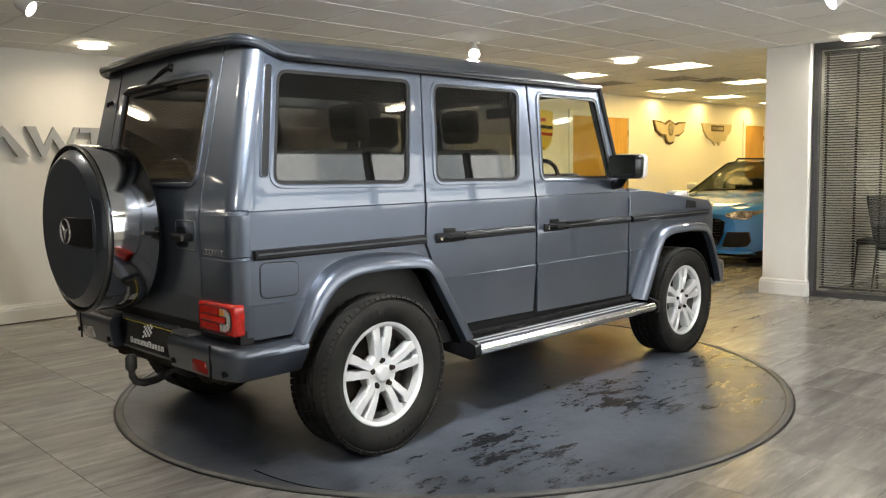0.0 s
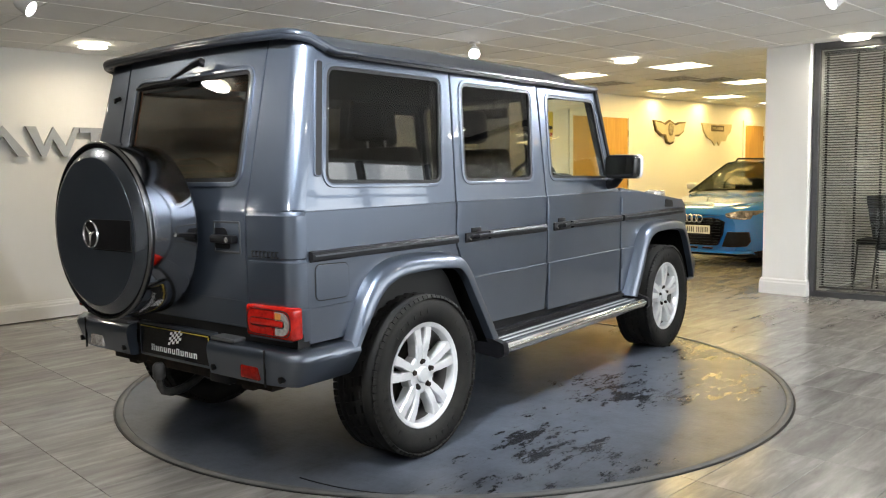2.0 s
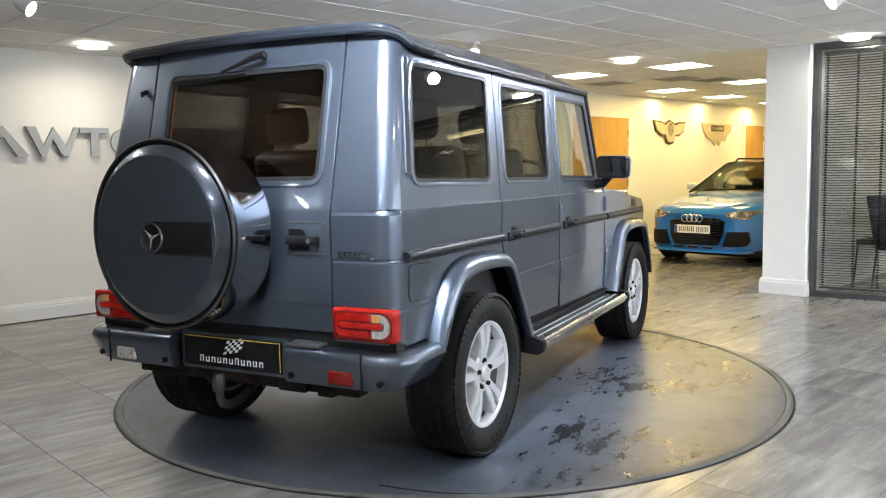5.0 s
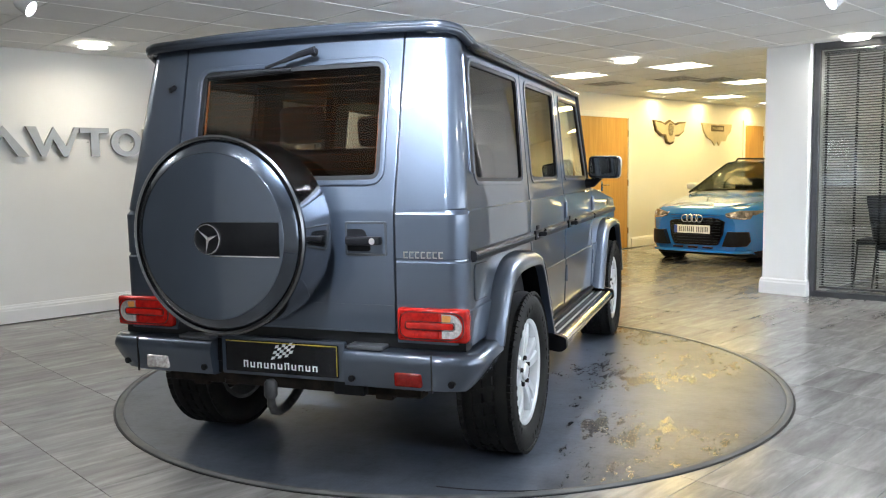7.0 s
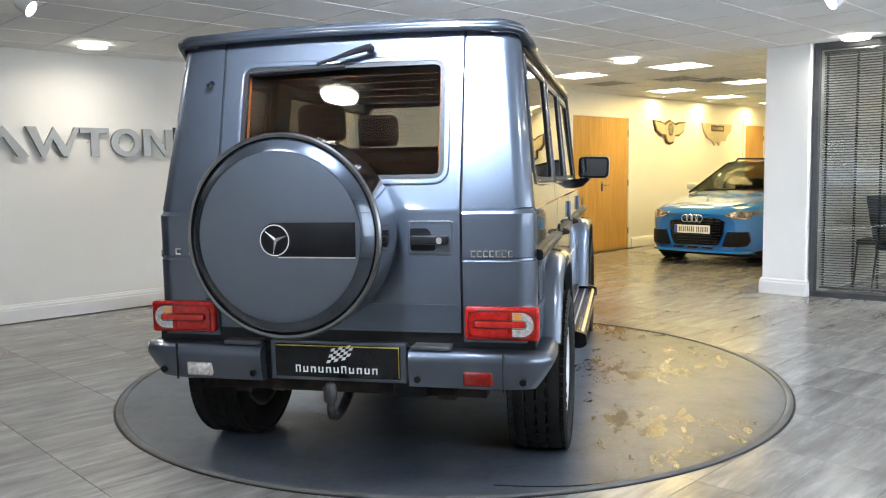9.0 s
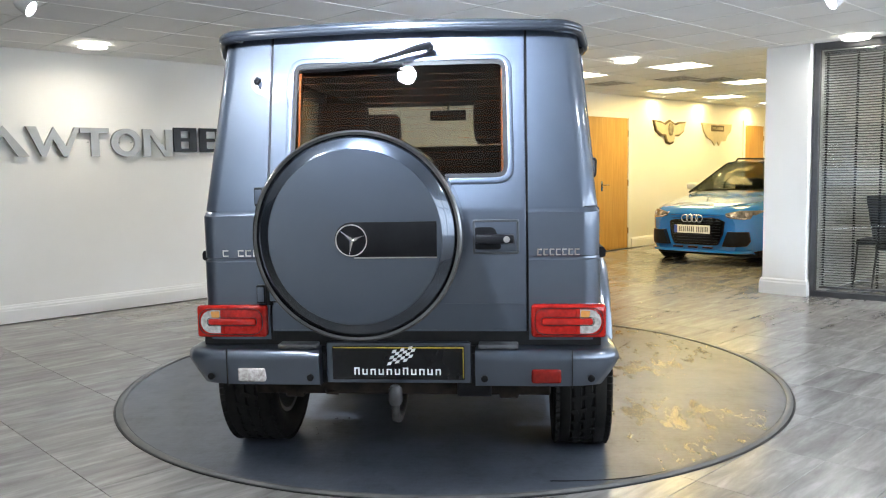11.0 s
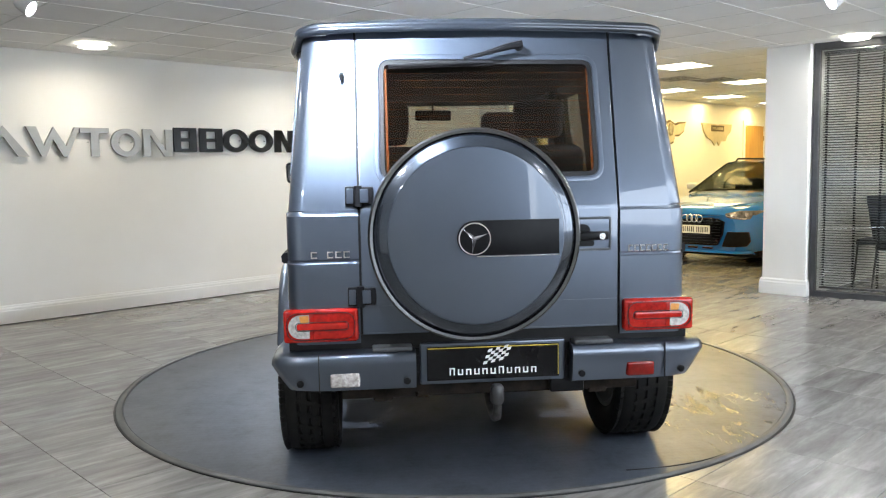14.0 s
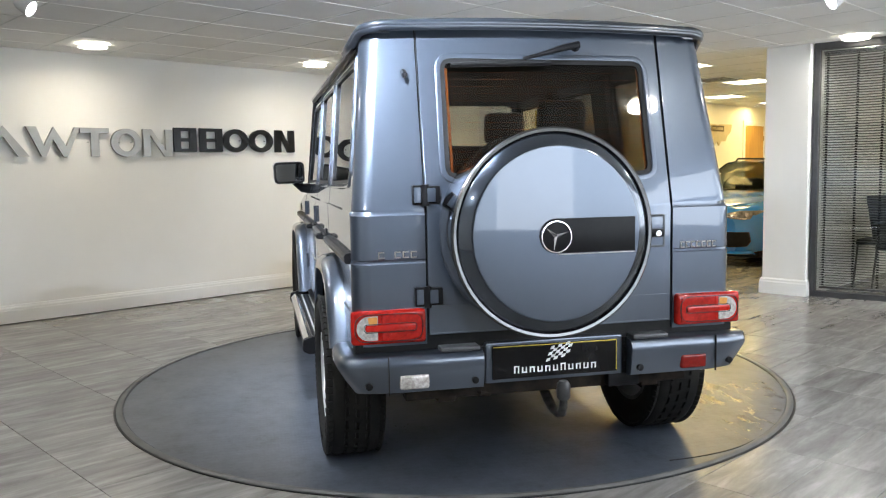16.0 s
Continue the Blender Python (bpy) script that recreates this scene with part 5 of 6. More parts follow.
for x in (0.0, 2.85):
    bm = bmesh.new()
    tube(bm, [(x, -0.62, 0.38), (x, 0.62, 0.38)], 0.045, 14)
    bmesh.ops.create_uvsphere(bm, u_segments=16, v_segments=10, radius=0.135, matrix=pose(x, 0.05 if x < 1 else -0.2, 0.38))
    cpart("axle", bm, IRON, "dark axle with its differential", True)
bm = bmesh.new()
tube(bm, [(0.3, -0.50, 0.40), (0.5, -0.5, 0.40), (0.7, -0.5, 0.40), (0.9, -0.45, 0.41)], 0.035, 10)
cpart("silencer", bm, IRON, "rusty silencer and pipe", True)

# cabin
bm = bmesh.new()
for sg in (-1, 1):
    box(bm, (-0.62, min(sg * 0.70, sg * 0.775), 0.56), (2.18, max(sg * 0.70, sg * 0.775), 1.262), 0.015)
    for a, b in ((-0.55, -0.50), (0.27, 0.46), (1.14, 1.32)):
        sheet(bm, [(a, 1.25), (b, 1.25), (b + 0.05, 1.85), (a + 0.05, 1.85)], [], on_side(sg, -0.032), side_in(sg), LEVELS, 0.035)
box(bm, (-0.66, -0.76, 0.58), (2.2, 0.76, 0.66), 0.01)
box(bm, (-0.69, -0.50, 0.70), (-0.66, 0.50, 1.30), 0.01)
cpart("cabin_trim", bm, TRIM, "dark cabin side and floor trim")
bm = bmesh.new()
box(bm, (1.95, -0.74, 0.95), (2.16, 0.74, 1.27), 0.05, 3)
box(bm, (1.90, -0.55, 1.2), (2.08, -0.18, 1.31), 0.04, 3)
dash = cpart("dashboard", bm, TRIM, "black dashboard", True)
bm = bmesh.new()
lathe(bm, [(0.175, -0.012), (0.19, -0.015), (0.20, 0), (0.19, 0.015), (0.175, 0.012), (0.17, 0)], "x", (0, 0, 0), 40)
box(bm, (-0.01, -0.175, -0.03), (0.02, 0.175, 0.02))
box(bm, (-0.01, -0.03, -0.175), (0.02, 0.03, 0.0))
lathe(bm, [(0, -0.03), (0.06, -0.02), (0.07, 0.03)], "x", (0, 0, 0), 20)
bmesh.ops.transform(bm, matrix=pose(1.80, -0.36, 1.23, 0, 24, 0), verts=bm.verts)
cpart("steering_wheel", bm, BLACK, "black steering wheel", True)
bm = bmesh.new()
box(bm, (1.86, -0.13, 1.70), (1.89, 0.13, 1.775), 0.014, 3)
tube(bm, [(1.885, 0, 1.77), (1.92, 0, 1.83)], 0.01)
cpart("inside_mirror", bm, BLACK, "black inside mirror", True)


def car_seat(x, y, w, heads):
    bm = bmesh.new()
    box(bm, (x, y - w / 2, 0.80), (x + 0.52, y + w / 2, 0.98), 0.05, 3)
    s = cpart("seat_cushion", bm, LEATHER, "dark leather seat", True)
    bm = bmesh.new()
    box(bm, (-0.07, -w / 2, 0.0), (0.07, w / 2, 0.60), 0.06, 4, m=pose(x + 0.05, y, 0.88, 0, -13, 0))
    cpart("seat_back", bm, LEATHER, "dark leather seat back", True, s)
    for hy in heads:
        bm = bmesh.new()
        box(bm, (-0.05, -0.13, 0.0), (0.05, 0.13, 0.20), 0.045, 4, m=pose(x - 0.10, y + hy, 1.50, 0, -6, 0))
        cpart("headrest", bm, LEATHER, smooth=True, parent=s)
        for dy in (-0.06, 0.06):
            bm = bmesh.new()
            tube(bm, [(x - 0.085, y + hy + dy, 1.43), (x - 0.10, y + hy + dy, 1.53)], 0.006, 6)
            cpart("headrest_post", bm, CHROME, parent=s)


car_seat(1.20, -0.36, 0.52, (0,))
car_seat(1.20, 0.36, 0.52, (0,))
car_seat(0.32, 0.0, 1.30, (-0.40, 0.40))

# door mirrors
for sg in (-1, 1):
    bm = bmesh.new()
    rings = []
    for x, s in ((1.925, 0.94), (1.935, 1.0), (2.00, 1.0), (2.05, 0.92), (2.075, 0.75)):
        pts = rounded([(0.845, 1.275), (1.055, 1.270), (1.062, 1.420), (0.850, 1.425)], 0.035, 4)
        rings.append([(x, sg * (0.955 + (y - 0.955) * s), 1.348 + (z - 1.348) * s) for y, z in pts])
    loft(bm, rings)
    mir = cpart("door_mirror", bm, GLOSS_BLACK, "black door mirror with a silver back", True)
    bm = bmesh.new()
    loft(bm, [[(x, sg * (0.957 + (y - 0.957) * s), 1.348 + (z - 1.348) * s) for y, z in rounded([(0.843, 1.272), (1.058, 1.267), (1.066, 1.424), (0.848, 1.429)], 0.035, 4)] for x, s in ((2.012, 0.99), (2.03, 1.0), (2.065, 0.93), (2.09, 0.72))])
    cpart("mirror_back", bm, ALLOY, "silver mirror back", True, mir)
    bm = bmesh.new()
    gl = rounded([(0.860, 1.290), (1.040, 1.285), (1.047, 1.405), (0.865, 1.410)], 0.025, 4)
    sheet(bm, gl, [], lambda a, b: Vector((1.922, sg * a, b)), lambda c: (1, 0, 0), thick=0.004)
    cpart("mirror_glass", bm, surface("mirror glass", (0.14, 0.145, 0.15), (0.15, 0.155, 0.16), 2, 0.02, 1.0, vary=0.0), parent=mir)
    bm = bmesh.new()
    tube(bm, [(2.06, sg * 0.80, 1.235), (2.05, sg * 0.86, 1.24), (2.03, sg * 0.91, 1.285)], [0.04, 0.032, 0.028], 10)
    cpart("mirror_arm", bm, BLACK, smooth=True, parent=mir)


# wheels
def car_wheel(x, y, sg, drop):
    """sg: the side to which the face looks."""
    bm = bmesh.new()
    lathe(bm, [(0.0, 0.02), (0.198, 0.02), (0.198, -0.005), (0.09, -0.01), (0.085, -0.05), (0.0, -0.05)], "y", n=32)
    box(bm, (-0.02, -0.02, 0.10), (0.12, 0.03, 0.16), 0.01)
    bmesh.ops.transform(bm, matrix=pose(x, y, drop), verts=bm.verts)
    wheel = cpart("wheel", bm, IRON, "silver alloy wheel with an off-road tyre", True)
    m = pose(x, y, drop) @ Matrix.Diagonal((1, -sg * 1.03, 1, 1))
    R = 0.381
    bm = bmesh.new()
    prof = [(0.246, 0.095), (0.255, 0.108), (0.29, 0.124), (0.32, 0.128), (0.346, 0.126), (0.363, 0.116), (0.373, 0.100)]
    tread = []
    for a in (0.086, 0.040, -0.006, -0.052):
        tread += [(R, a), (R + 0.001, a - 0.030), (R - 0.010, a - 0.033), (R - 0.010, a - 0.043)]
    prof2 = prof + tread[:-2] + [(r, -a) for r, a in reversed(prof)]
    lathe(bm, prof2, "y", n=84)
    bmesh.ops.transform(bm, matrix=m, verts=bm.verts)
    tyre = cpart("tyre", bm, RUBBER, "black tyre with blocky tread", True, wheel)
    bm = bmesh.new()
    for k in range(72):
        a = 2 * math.pi * k / 72
        for s2 in (1, -1):
            mm = Matrix.Rotation(-a - (0.043 if s2 < 0 else 0), 4, "Y") @ pose(0.371, s2 * 0.103, 0, 0, 0, s2 * -28)
            box(bm, (-0.014, -0.020, -0.0135), (0.0028, 0.0185, 0.0135), m=mm)
        if k % 2 == 0:
            for a2 in (-0.037, 0.0, 0.037):
                mm = Matrix.Rotation(-a - a2 * 0.8, 4, "Y") @ pose(R, a2, 0, 18, 0, 0)
                box(bm, (-0.004, -0.014, -0.011), (0.0018, 0.014, 0.011), m=mm)
    for k in range(40):
        a = 2 * math.pi * k / 40
        if k % 10 < 6:
            mm = Matrix.Rotation(-a, 4, "Y") @ pose(0.31, -0.1275, 0)
            box(bm, (-0.012, -0.002, -0.008), (0.012, 0.001, 0.008), m=mm)
    bmesh.ops.transform(bm, matrix=m, verts=bm.verts)
    tagged(cpart("tread_relief", bm, RUBBER, "", False, wheel), kind="stuff")
    bm = bmesh.new()
    lathe(bm, [(0.222, -0.060), (0.224, -0.075), (0.229, -0.098), (0.240, -0.106), (0.250, -0.106), (0.254, -0.098), (0.250, -0.088), (0.246, -0.06)], "y", n=64)
    lathe(bm, [(0, -0.083), (0.084, -0.083), (0.094, -0.074), (0.096, -0.03), (0, -0.03)], "y", n=40)
    bmesh.ops.transform(bm, matrix=m, verts=bm.verts)
    cpart("rim", bm, ALLOY, "silver alloy rim with five twin spokes", True, wheel)
    for k in range(5):
        a0 = 2 * math.pi * (k + 0.25) / 5
        bm = bmesh.new()
        for s2 in (-1, 1):
            rings = []
            for r, off, wd, dp in ((0.055, 0.016, 0.020, -0.080), (0.098, 0.0195, 0.0195, -0.086), (0.122, 0.0245, 0.0215, -0.090), (0.148, 0.0285, 0.0210, -0.093), (0.172, 0.0350, 0.0215, -0.094), (0.236, 0.0420, 0.0270, -0.092)):
                c, s = math.cos(a0), math.sin(a0)
                def P(t, h):
                    return (r * c - (s2 * off + t) * s, h, r * s + (s2 * off + t) * c)
                rings.append([P(-wd, dp + 0.006), P(-wd * 0.82, dp - 0.003), P(wd * 0.82, dp - 0.003), P(wd, dp + 0.006), P(wd * 1.05, dp + 0.05), P(-wd * 1.05, dp + 0.05)])
            loft(bm, rings)
        bmesh.ops.transform(bm, matrix=m, verts=bm.verts)
        cpart("spoke", bm, ALLOY, "", False, wheel)
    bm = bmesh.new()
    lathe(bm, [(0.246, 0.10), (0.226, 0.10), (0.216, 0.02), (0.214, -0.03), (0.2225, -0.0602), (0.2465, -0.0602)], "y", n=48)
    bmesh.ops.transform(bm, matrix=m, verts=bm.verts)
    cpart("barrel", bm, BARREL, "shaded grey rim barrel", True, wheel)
    bm = bmesh.new()
    lathe(bm, [(0.040, -0.082), (0.040, -0.094), (0.034, -0.100), (0, -0.102)], "y", n=32)
    bmesh.ops.transform(bm, matrix=m, verts=bm.verts)
    cpart("centre_cap", bm, ALLOY, smooth=True, parent=wheel)
    for k in range(5):
        a = 2 * math.pi * (k + 0.25) / 5
        bm = bmesh.new()
        lathe(bm, [(0.018, -0.0835), (0.014, -0.0845), (0.011, -0.0845), (0.011, -0.097), (0, -0.100)], "y", (0.066 * math.cos(a), 0, 0.066 * math.sin(a)), 12)
        bmesh.ops.transform(bm, matrix=m, verts=bm.verts)
        cpart("wheel_bolt", bm, IRON, smooth=True, parent=wheel)


for x in (0.0, 2.85):
    for sg in (-1, 1):
        car_wheel(x, sg * 0.780, sg, 0.381)

# ---- the blue estate car parked beyond (x backwards from its nose, y to the viewer's right of it) ----
estate = thing("estate_car", "bright blue estate car with a large black grille, parked", "car", m=ROOM @ pose(6.42, 1.74, 0))


SIDE_TINT = pane("estate side glass", (0.45, 0.46, 0.44), 0.3)
HEADLAMP = surface("headlamp glass", (0.03, 0.03, 0.03), (0.30, 0.30, 0.29), 14, 0.1, 0.4, 0, 100, coat=1.0)


def epart(name, bm, material, label="", smooth=True, parent=None):
    return part(name, bm, material, parent or estate, label, smooth)


# lower body: nose, bonnet, wings
bm = bmesh.new()
rings = []
for x, zb, zs, zt, wb, ws, wt in ((0.06, 0.20, 0.55, 0.60, 0.50, 0.48, 0.40), (0.02, 0.19, 0.58, 0.70, 0.58, 0.56, 0.46), (0.08, 0.19, 0.62, 0.765, 0.67, 0.66, 0.54),
                                  (0.20, 0.20, 0.66, 0.805, 0.755, 0.755, 0.61), (0.45, 0.22, 0.70, 0.845, 0.84, 0.845, 0.65), (0.9, 0.23, 0.74, 0.91, 0.905, 0.915, 0.68),
                                  (1.35, 0.24, 0.80, 0.975, 0.90, 0.915, 0.68), (2.2, 0.24, 0.84, 0.98, 0.90, 0.915, 0.80), (3.5, 0.24, 0.86, 1.0, 0.90, 0.91, 0.80), (4.4, 0.26, 0.86, 1.02, 0.88, 0.88, 0.76), (4.68, 0.32, 0.8, 0.95, 0.78, 0.80, 0.7)):
    half = [(0, zt + 0.012), (wt * 0.55, zt + 0.008), (wt, zt), (wt + (ws - wt) * 0.45, zt - (zt - zs) * 0.22), (ws - 0.02, zs + (zt - zs) * 0.3), (ws, zs), (ws - 0.008, (zs + zb) / 2), (wb, zb + 0.08), (wb - 0.05, zb)]
    rings.append([(x, y, z) for y, z in half] + [(x, -y, z) for y, z in half[:0:-1]])
loft(bm, rings)
shell = epart("body", bm, SKY_BLUE)
# cabin: roof and pillars, with glass set in
bm = bmesh.new()
def cab(x, w, z):
    return [(x, -w, z), (x, -w * 0.5, z + 0.02), (x, 0, z + 0.026), (x, w * 0.5, z + 0.02), (x, w, z)]


loft(bm, [cab(1.22, 0.74, 0.965), cab(1.75, 0.655, 1.22), cab(2.12, 0.60, 1.385), cab(2.3, 0.59, 1.405)], closed=False)
bmesh.ops.solidify(bm, geom=list(bm.faces), thickness=0.01)
epart("windscreen", bm, pane("estate windscreen", (0.40, 0.43, 0.38), 0.12), "tinted windscreen")
bm = bmesh.new()
loft(bm, [cab(2.12, 0.60, 1.387), cab(2.35, 0.60, 1.42), cab(3.2, 0.60, 1.43), cab(4.2, 0.57, 1.37), cab(4.6, 0.6, 1.05)], closed=False)
bmesh.ops.solidify(bm, geom=list(bm.faces), thickness=0.02)
epart("roof", bm, SKY_BLUE)
for sg in (-1, 1):
    bm = bmesh.new()
    tube(bm, [(1.20, sg * 0.755, 0.96), (1.75, sg * 0.665, 1.22), (2.12, sg * 0.61, 1.39), (2.4, sg * 0.605, 1.415), (3.2, sg * 0.605, 1.42), (4.2, sg * 0.57, 1.36)], [0.016, 0.014, 0.014, 0.014, 0.014, 0.014], 8)
    epart("roof_pillar", bm, GLOSS_BLACK)
    bm = bmesh.new()
    tube(bm, [(2.35, sg * 0.57, 1.43), (2.42, sg * 0.575, 1.465), (4.0, sg * 0.555, 1.46), (4.1, sg * 0.55, 1.41)], 0.016, 8)
    epart("roof_rail", bm, BLACK, "black roof rail")
    bm = bmesh.new()
    rows = [[(x, sg * 0.78, 0.985), (x + d, sg * 0.60, 1.40)] for x, d in ((1.35, 0.85), (2.2, 0.12), (3.2, 0.0), (4.3, -0.12))]
    loft(bm, rows, closed=False)
    bmesh.ops.solidify(bm, geom=list(bm.faces), thickness=0.006)
    epart("side_window", bm, SIDE_TINT, "dark side glass")
    # mirrors
    bm = bmesh.new()
    box(bm, (1.50, min(sg * 0.82, sg * 0.985), 0.99), (1.66, max(sg * 0.82, sg * 0.985), 1.10), 0.04, 3)
    tube(bm, [(1.58, sg * 0.76, 0.97), (1.58, sg * 0.86, 1.01)], 0.025, 8)
    epart("door_mirror", bm, ALLOY, "silver door mirror")
    # head lamps
    bm = bmesh.new()
    out = [(0.475, 0.705), (0.54, 0.722), (0.60, 0.735), (0.66, 0.742), (0.72, 0.746), (0.78, 0.745), (0.83, 0.740), (0.862, 0.720), (0.858, 0.665), (0.82, 0.645), (0.76, 0.632), (0.72, 0.628), (0.64, 0.632), (0.56, 0.640), (0.50, 0.660)]
    def lamp_x(y):
        return np.interp(y, (0.0, 0.48, 0.58, 0.70, 0.80, 0.88), (0.0, 0.012, 0.02, 0.075, 0.19, 0.44)).item()
    sheet(bm, out, [], lambda y, z: Vector((lamp_x(y) - 0.014 + (z - 0.64) * 0.40, sg * (y - 0.06), z + 0.012)), lambda c: (1, 0, 0), [0.66, 0.70], 0.05, 0.004)
    hl = epart("headlight", bm, HEADLAMP, "clear headlight with grey inner parts")
    for y, r in ((0.60, 0.036), (0.72, 0.034)):
        bm = bmesh.new()
        lathe(bm, [(0, -0.012), (r * 0.7, -0.010), (r, 0.0), (r, 0.02)], "x", (lamp_x(y) - 0.010 + 0.025, sg * (y - 0.06), 0.700), 20)
        epart("lamp_lens", bm, CLEAR, "clear projector lens", True, hl)
    bm = bmesh.new()
    tube(bm, [(lamp_x(0.50) - 0.005, sg * 0.435, 0.690), (lamp_x(0.6) - 0.012, sg * 0.54, 0.660), (lamp_x(0.72) - 0.012, sg * 0.66, 0.650), (lamp_x(0.85) - 0.008, sg * 0.795, 0.676)], 0.008, 6)
    epart("light_strip", bm, CHROME, parent=hl)
    # lower intakes
    bm = bmesh.new()
    sheet(bm, [(0.46, 0.30), (0.58, 0.30), (0.68, 0.30), (0.75, 0.31), (0.78, 0.37), (0.76, 0.50), (0.69, 0.50), (0.60, 0.50), (0.53, 0.50)], [], lambda y, z: Vector((lamp_x(y) - 0.040, sg * (y - 0.06), z - 0.022)), lambda c: (1, 0, 0), [0.36, 0.42], 0.09, 0.004)
    epart("air_intake", bm, BLACK, "black mesh air intake", True)
    # wheels
    for x in (0.90, 3.70):
        bm = bmesh.new()
        lathe(bm, [(0.22, 0.11), (0.30, 0.12), (0.335, 0.10), (0.335, -0.10), (0.30, -0.12), (0.22, -0.11), (0.22, 0.11)], "y", (x, sg * 0.80, 0.335), 40)
        w = epart("wheel", bm, RUBBER, "alloy wheel with a low tyre")
        bm = bmesh.new()
        lathe(bm, [(0, 0.0), (0.06, 0.01), (0.23, 0.0), (0.235, 0.02)], "y", (x, sg * 0.90, 0.335), 30)
        epart("rim", bm, ALLOY, parent=w)
        bm = bmesh.new()
        lathe(bm, [(0.37, -0.02), (0.37, 0.02), (0.0, 0.02), (0.0, -0.02)], "y", (x, sg * 0.885, 0.335), 36)
        epart("wheel_well", bm, BLACK)
# grille
bm = bmesh.new()
g = rounded([(-0.31, 0.285), (0.33, 0.285), (0.40, 0.44), (0.435, 0.66), (0.40, 0.745), (-0.36, 0.745), (-0.405, 0.66), (-0.38, 0.44)], 0.03)
sheet(bm, g, [], lambda y, z: Vector((0.002 + 0.05 * (y / 0.45) ** 2 + (z - 0.45) * 0.10, y, z)), lambda c: (1, 0, 0), [0.32, 0.45, 0.58], 0.05, 0.006)
grille = epart("grille", bm, GLOSS_BLACK, "large black hexagonal grille", True)
bm = bmesh.new()
for k in range(11):
    z = 0.305 + k * 0.038
    w = 0.29 + 0.07 * min(1.0, (z - 0.25) / 0.17)
    box(bm, (-0.008, -w, z), (0.01, w, z + 0.005))
epart("grille_bar", bm, BLACK, parent=grille, smooth=False)
bm = bmesh.new()
for k in range(4):
    lathe(bm, [(0.040, -0.020), (0.044, -0.028), (0.052, -0.028), (0.055, -0.020)], "x", (0.004, -0.065 + 0.070 * k, 0.645), 28)
epart("round_badge", bm, CHROME, "row of chrome rings", True, grille)
bm = bmesh.new()
box(bm, (-0.035, -0.26, 0.445), (-0.015, 0.26, 0.555), 0.003)
np_ = epart("number_plate", bm, PLATE_WHITE, "white plate with plain dark bars", False)
np_.location.y = 0.035
for y in (-0.25, -0.03, 0.19):
    bm = bmesh.new()
    box(bm, (-0.006, y, 0.238), (0.03, y + 0.14, 0.262), 0.004)
    epart("lower_slot", bm, BLACK, "small black slot under the grille", False)
bm = bmesh.new()
for k in range(7):
    y = -0.235 + k * 0.061 + (0.02 if k > 2 else 0)
    box(bm, (-0.038, y, 0.465), (-0.035, y + 0.012, 0.535))
    box(bm, (-0.038, y + 0.028, 0.465), (-0.035, y + 0.040, 0.535))
epart("plate_bars", bm, GLOSS_BLACK, smooth=False, parent=np_)
bm = bmesh.new()
box(bm, (-0.038, 0.215, 0.446), (-0.035, 0.26, 0.554))
epart("plate_band", bm, BLUE_BAND, smooth=False, parent=np_)
bm = bmesh.new()
lip_rings = []
for y in (-0.73, -0.69, -0.64, -0.56, -0.45, -0.2, 0.2, 0.45, 0.56, 0.64, 0.69, 0.73):
    x = lamp_x(abs(y) + 0.05)
    lip_rings.append([(x + 0.02, y, 0.225), (x - 0.018, y, 0.215), (x - 0.022, y, 0.19), (x + 0.10, y, 0.17)])
loft(bm, lip_rings)
epart("front_lip", bm, SKY_BLUE)
bm = bmesh.new()
box(bm, (0.3, -0.75, 0.12), (4.4, 0.75, 0.26), 0.02)
epart("underbody", bm, BLACK, smooth=False)
bm = bmesh.new()
box(bm, (1.45, -0.68, 0.85), (1.75, 0.68, 1.0), 0.05)
lathe(bm, [(0.16, -0.012), (0.175, 0), (0.16, 0.012), (0.15, 0)], "x", (1.85, 0.36, 1.02), 24)
for y in (-0.36, 0.36):
    box(bm, (2.3, y - 0.22, 0.6), (2.45, y + 0.22, 1.15), 0.05)
epart("cabin_trim", bm, TRIM, smooth=False)

# ---- floor tiles, 0.61 by 0.30, in the room's axes ----
TU, TV, GAP = 0.61, 0.305, 0.0022


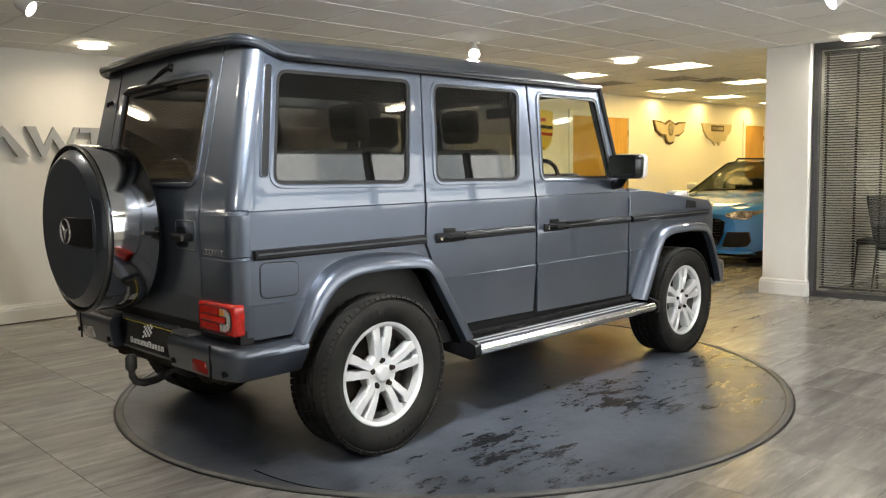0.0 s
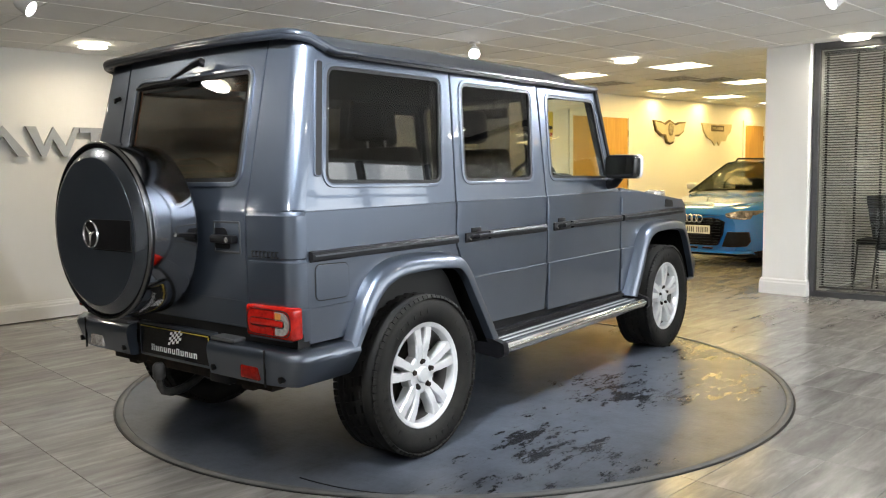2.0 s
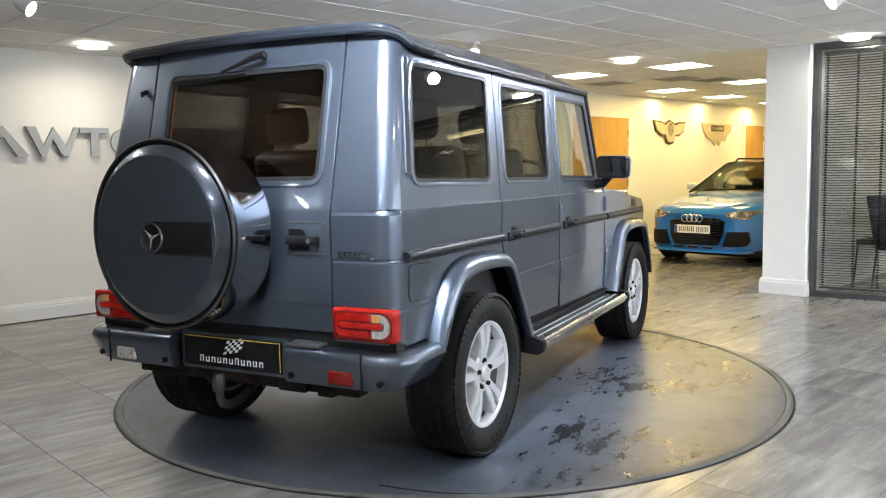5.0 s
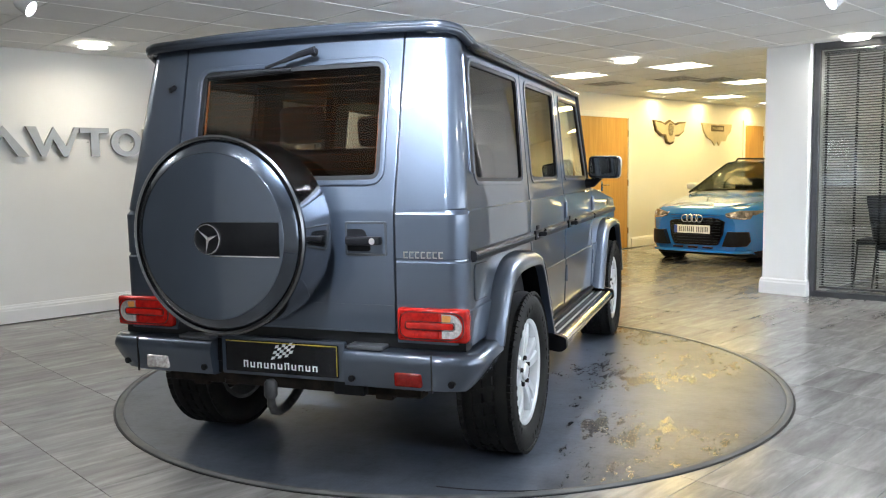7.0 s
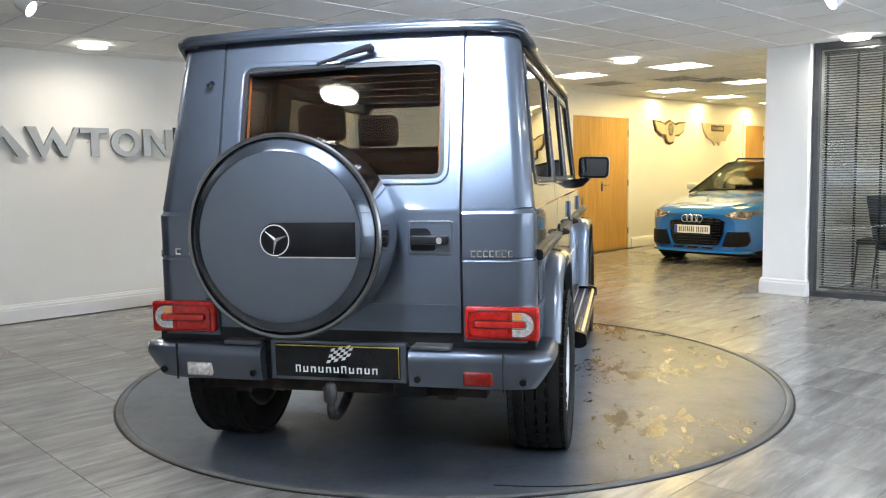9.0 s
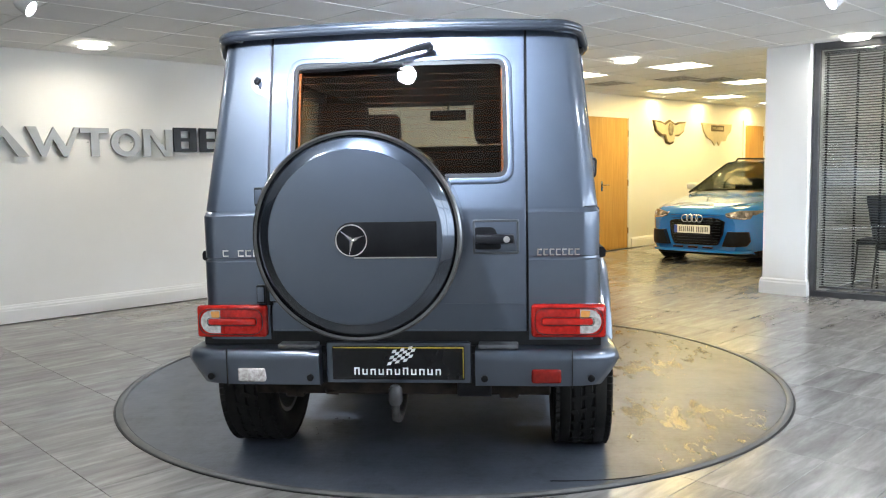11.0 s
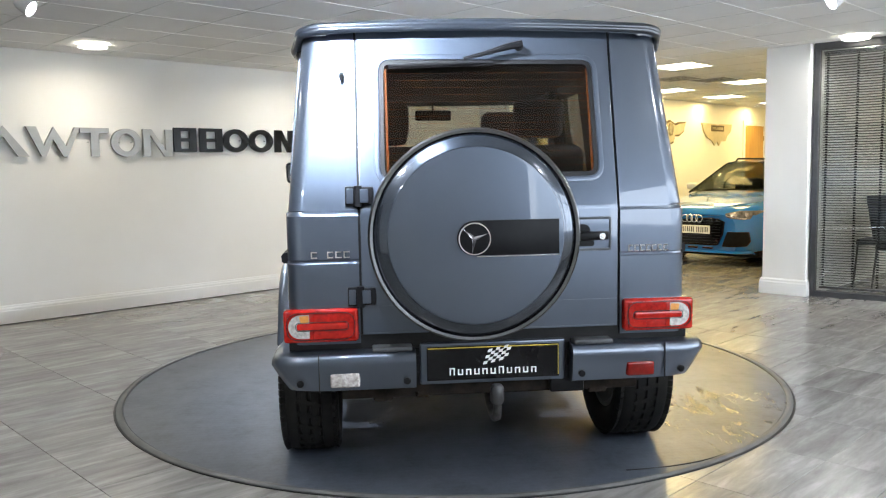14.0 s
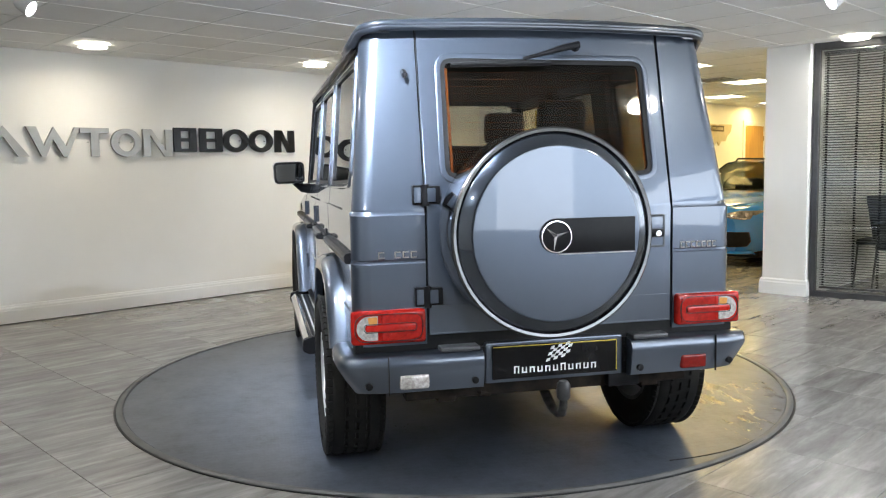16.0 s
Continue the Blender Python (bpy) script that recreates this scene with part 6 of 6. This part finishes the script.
def tile_verts(x0, y0, x1, y1, dz):
    c = 0.0022
    return [(x0, y0, -0.006), (x1, y0, -0.006), (x1, y1, -0.006), (x0, y1, -0.006),
            (x0, y0, dz - c), (x1, y0, dz - c), (x1, y1, dz - c), (x0, y1, dz - c),
            (x0 + c, y0 + c, dz), (x1 - c, y0 + c, dz), (x1 - c, y1 - c, dz), (x0 + c, y1 - c, dz)]


TILE_FACES = [(0, 1, 5, 4), (1, 2, 6, 5), (2, 3, 7, 6), (3, 0, 4, 7), (4, 5, 9, 8), (5, 6, 10, 9), (6, 7, 11, 10), (7, 4, 8, 11), (8, 9, 10, 11)]
me = bpy.data.meshes.new("tile")
me.from_pydata(tile_verts(-TU / 2 + GAP / 2, -TV / 2 + GAP / 2, TU / 2 - GAP / 2, TV / 2 - GAP / 2, 0.0), [], TILE_FACES)
me.materials.append(TILE)
rnd = random.Random(4)
far_v, far_f = [], []
near = []
for i in range(-15, 23):
    for j in range(-21, 15):
        u, v = (i + 0.5) * TU, (j + 0.5) * TV + 0.04
        if not (-5.75 < u < 13.3 and FRONT + 0.1 < v < 4.4) or (u > 5 and v > 3.7):
            continue
        if math.hypot(abs(u) + TU / 2, abs(v) + TV / 2) < 2.0:
            continue
        near.append((u, v))
# the pieces round the turntable, in the stretch of floor before the long wall and the column
near.sort(key=lambda p: abs(p[0] - 0.9) / 1.25 + abs(p[1] - 0.6))
for k, (u, v) in enumerate(near):
    dz = rnd.uniform(-0.0006, 0.0002)
    if k < 300:
        ob = new("tile", me)
        ob.parent = floor
        ob.location = (u, v, dz)
    else:
        b = len(far_v)
        far_v += tile_verts(u - TU / 2 + GAP / 2, v - TV / 2 + GAP / 2, u + TU / 2 - GAP / 2, v + TV / 2 - GAP / 2, dz)
        far_f += [tuple(b + q for q in f) for f in TILE_FACES]
me2 = bpy.data.meshes.new("far_tiles")
me2.from_pydata(far_v, [], far_f)
me2.materials.append(TILE_FAR)
ob = new("far_tiles", me2)
ob.parent = floor
tagged(ob, kind="stuff")


# ---- what moves ----
def motions():
    rows = [(t, pose(0, 0, 0, 0, 0, HEAD0 + RATE * t)) for t in (0.0, 4.0, 8.0, 12.0, 16.0)]
    walk(car, [(t, pose(0, 0, 0.004) @ m) for t, m in rows])
    walk(table, rows)


motions()
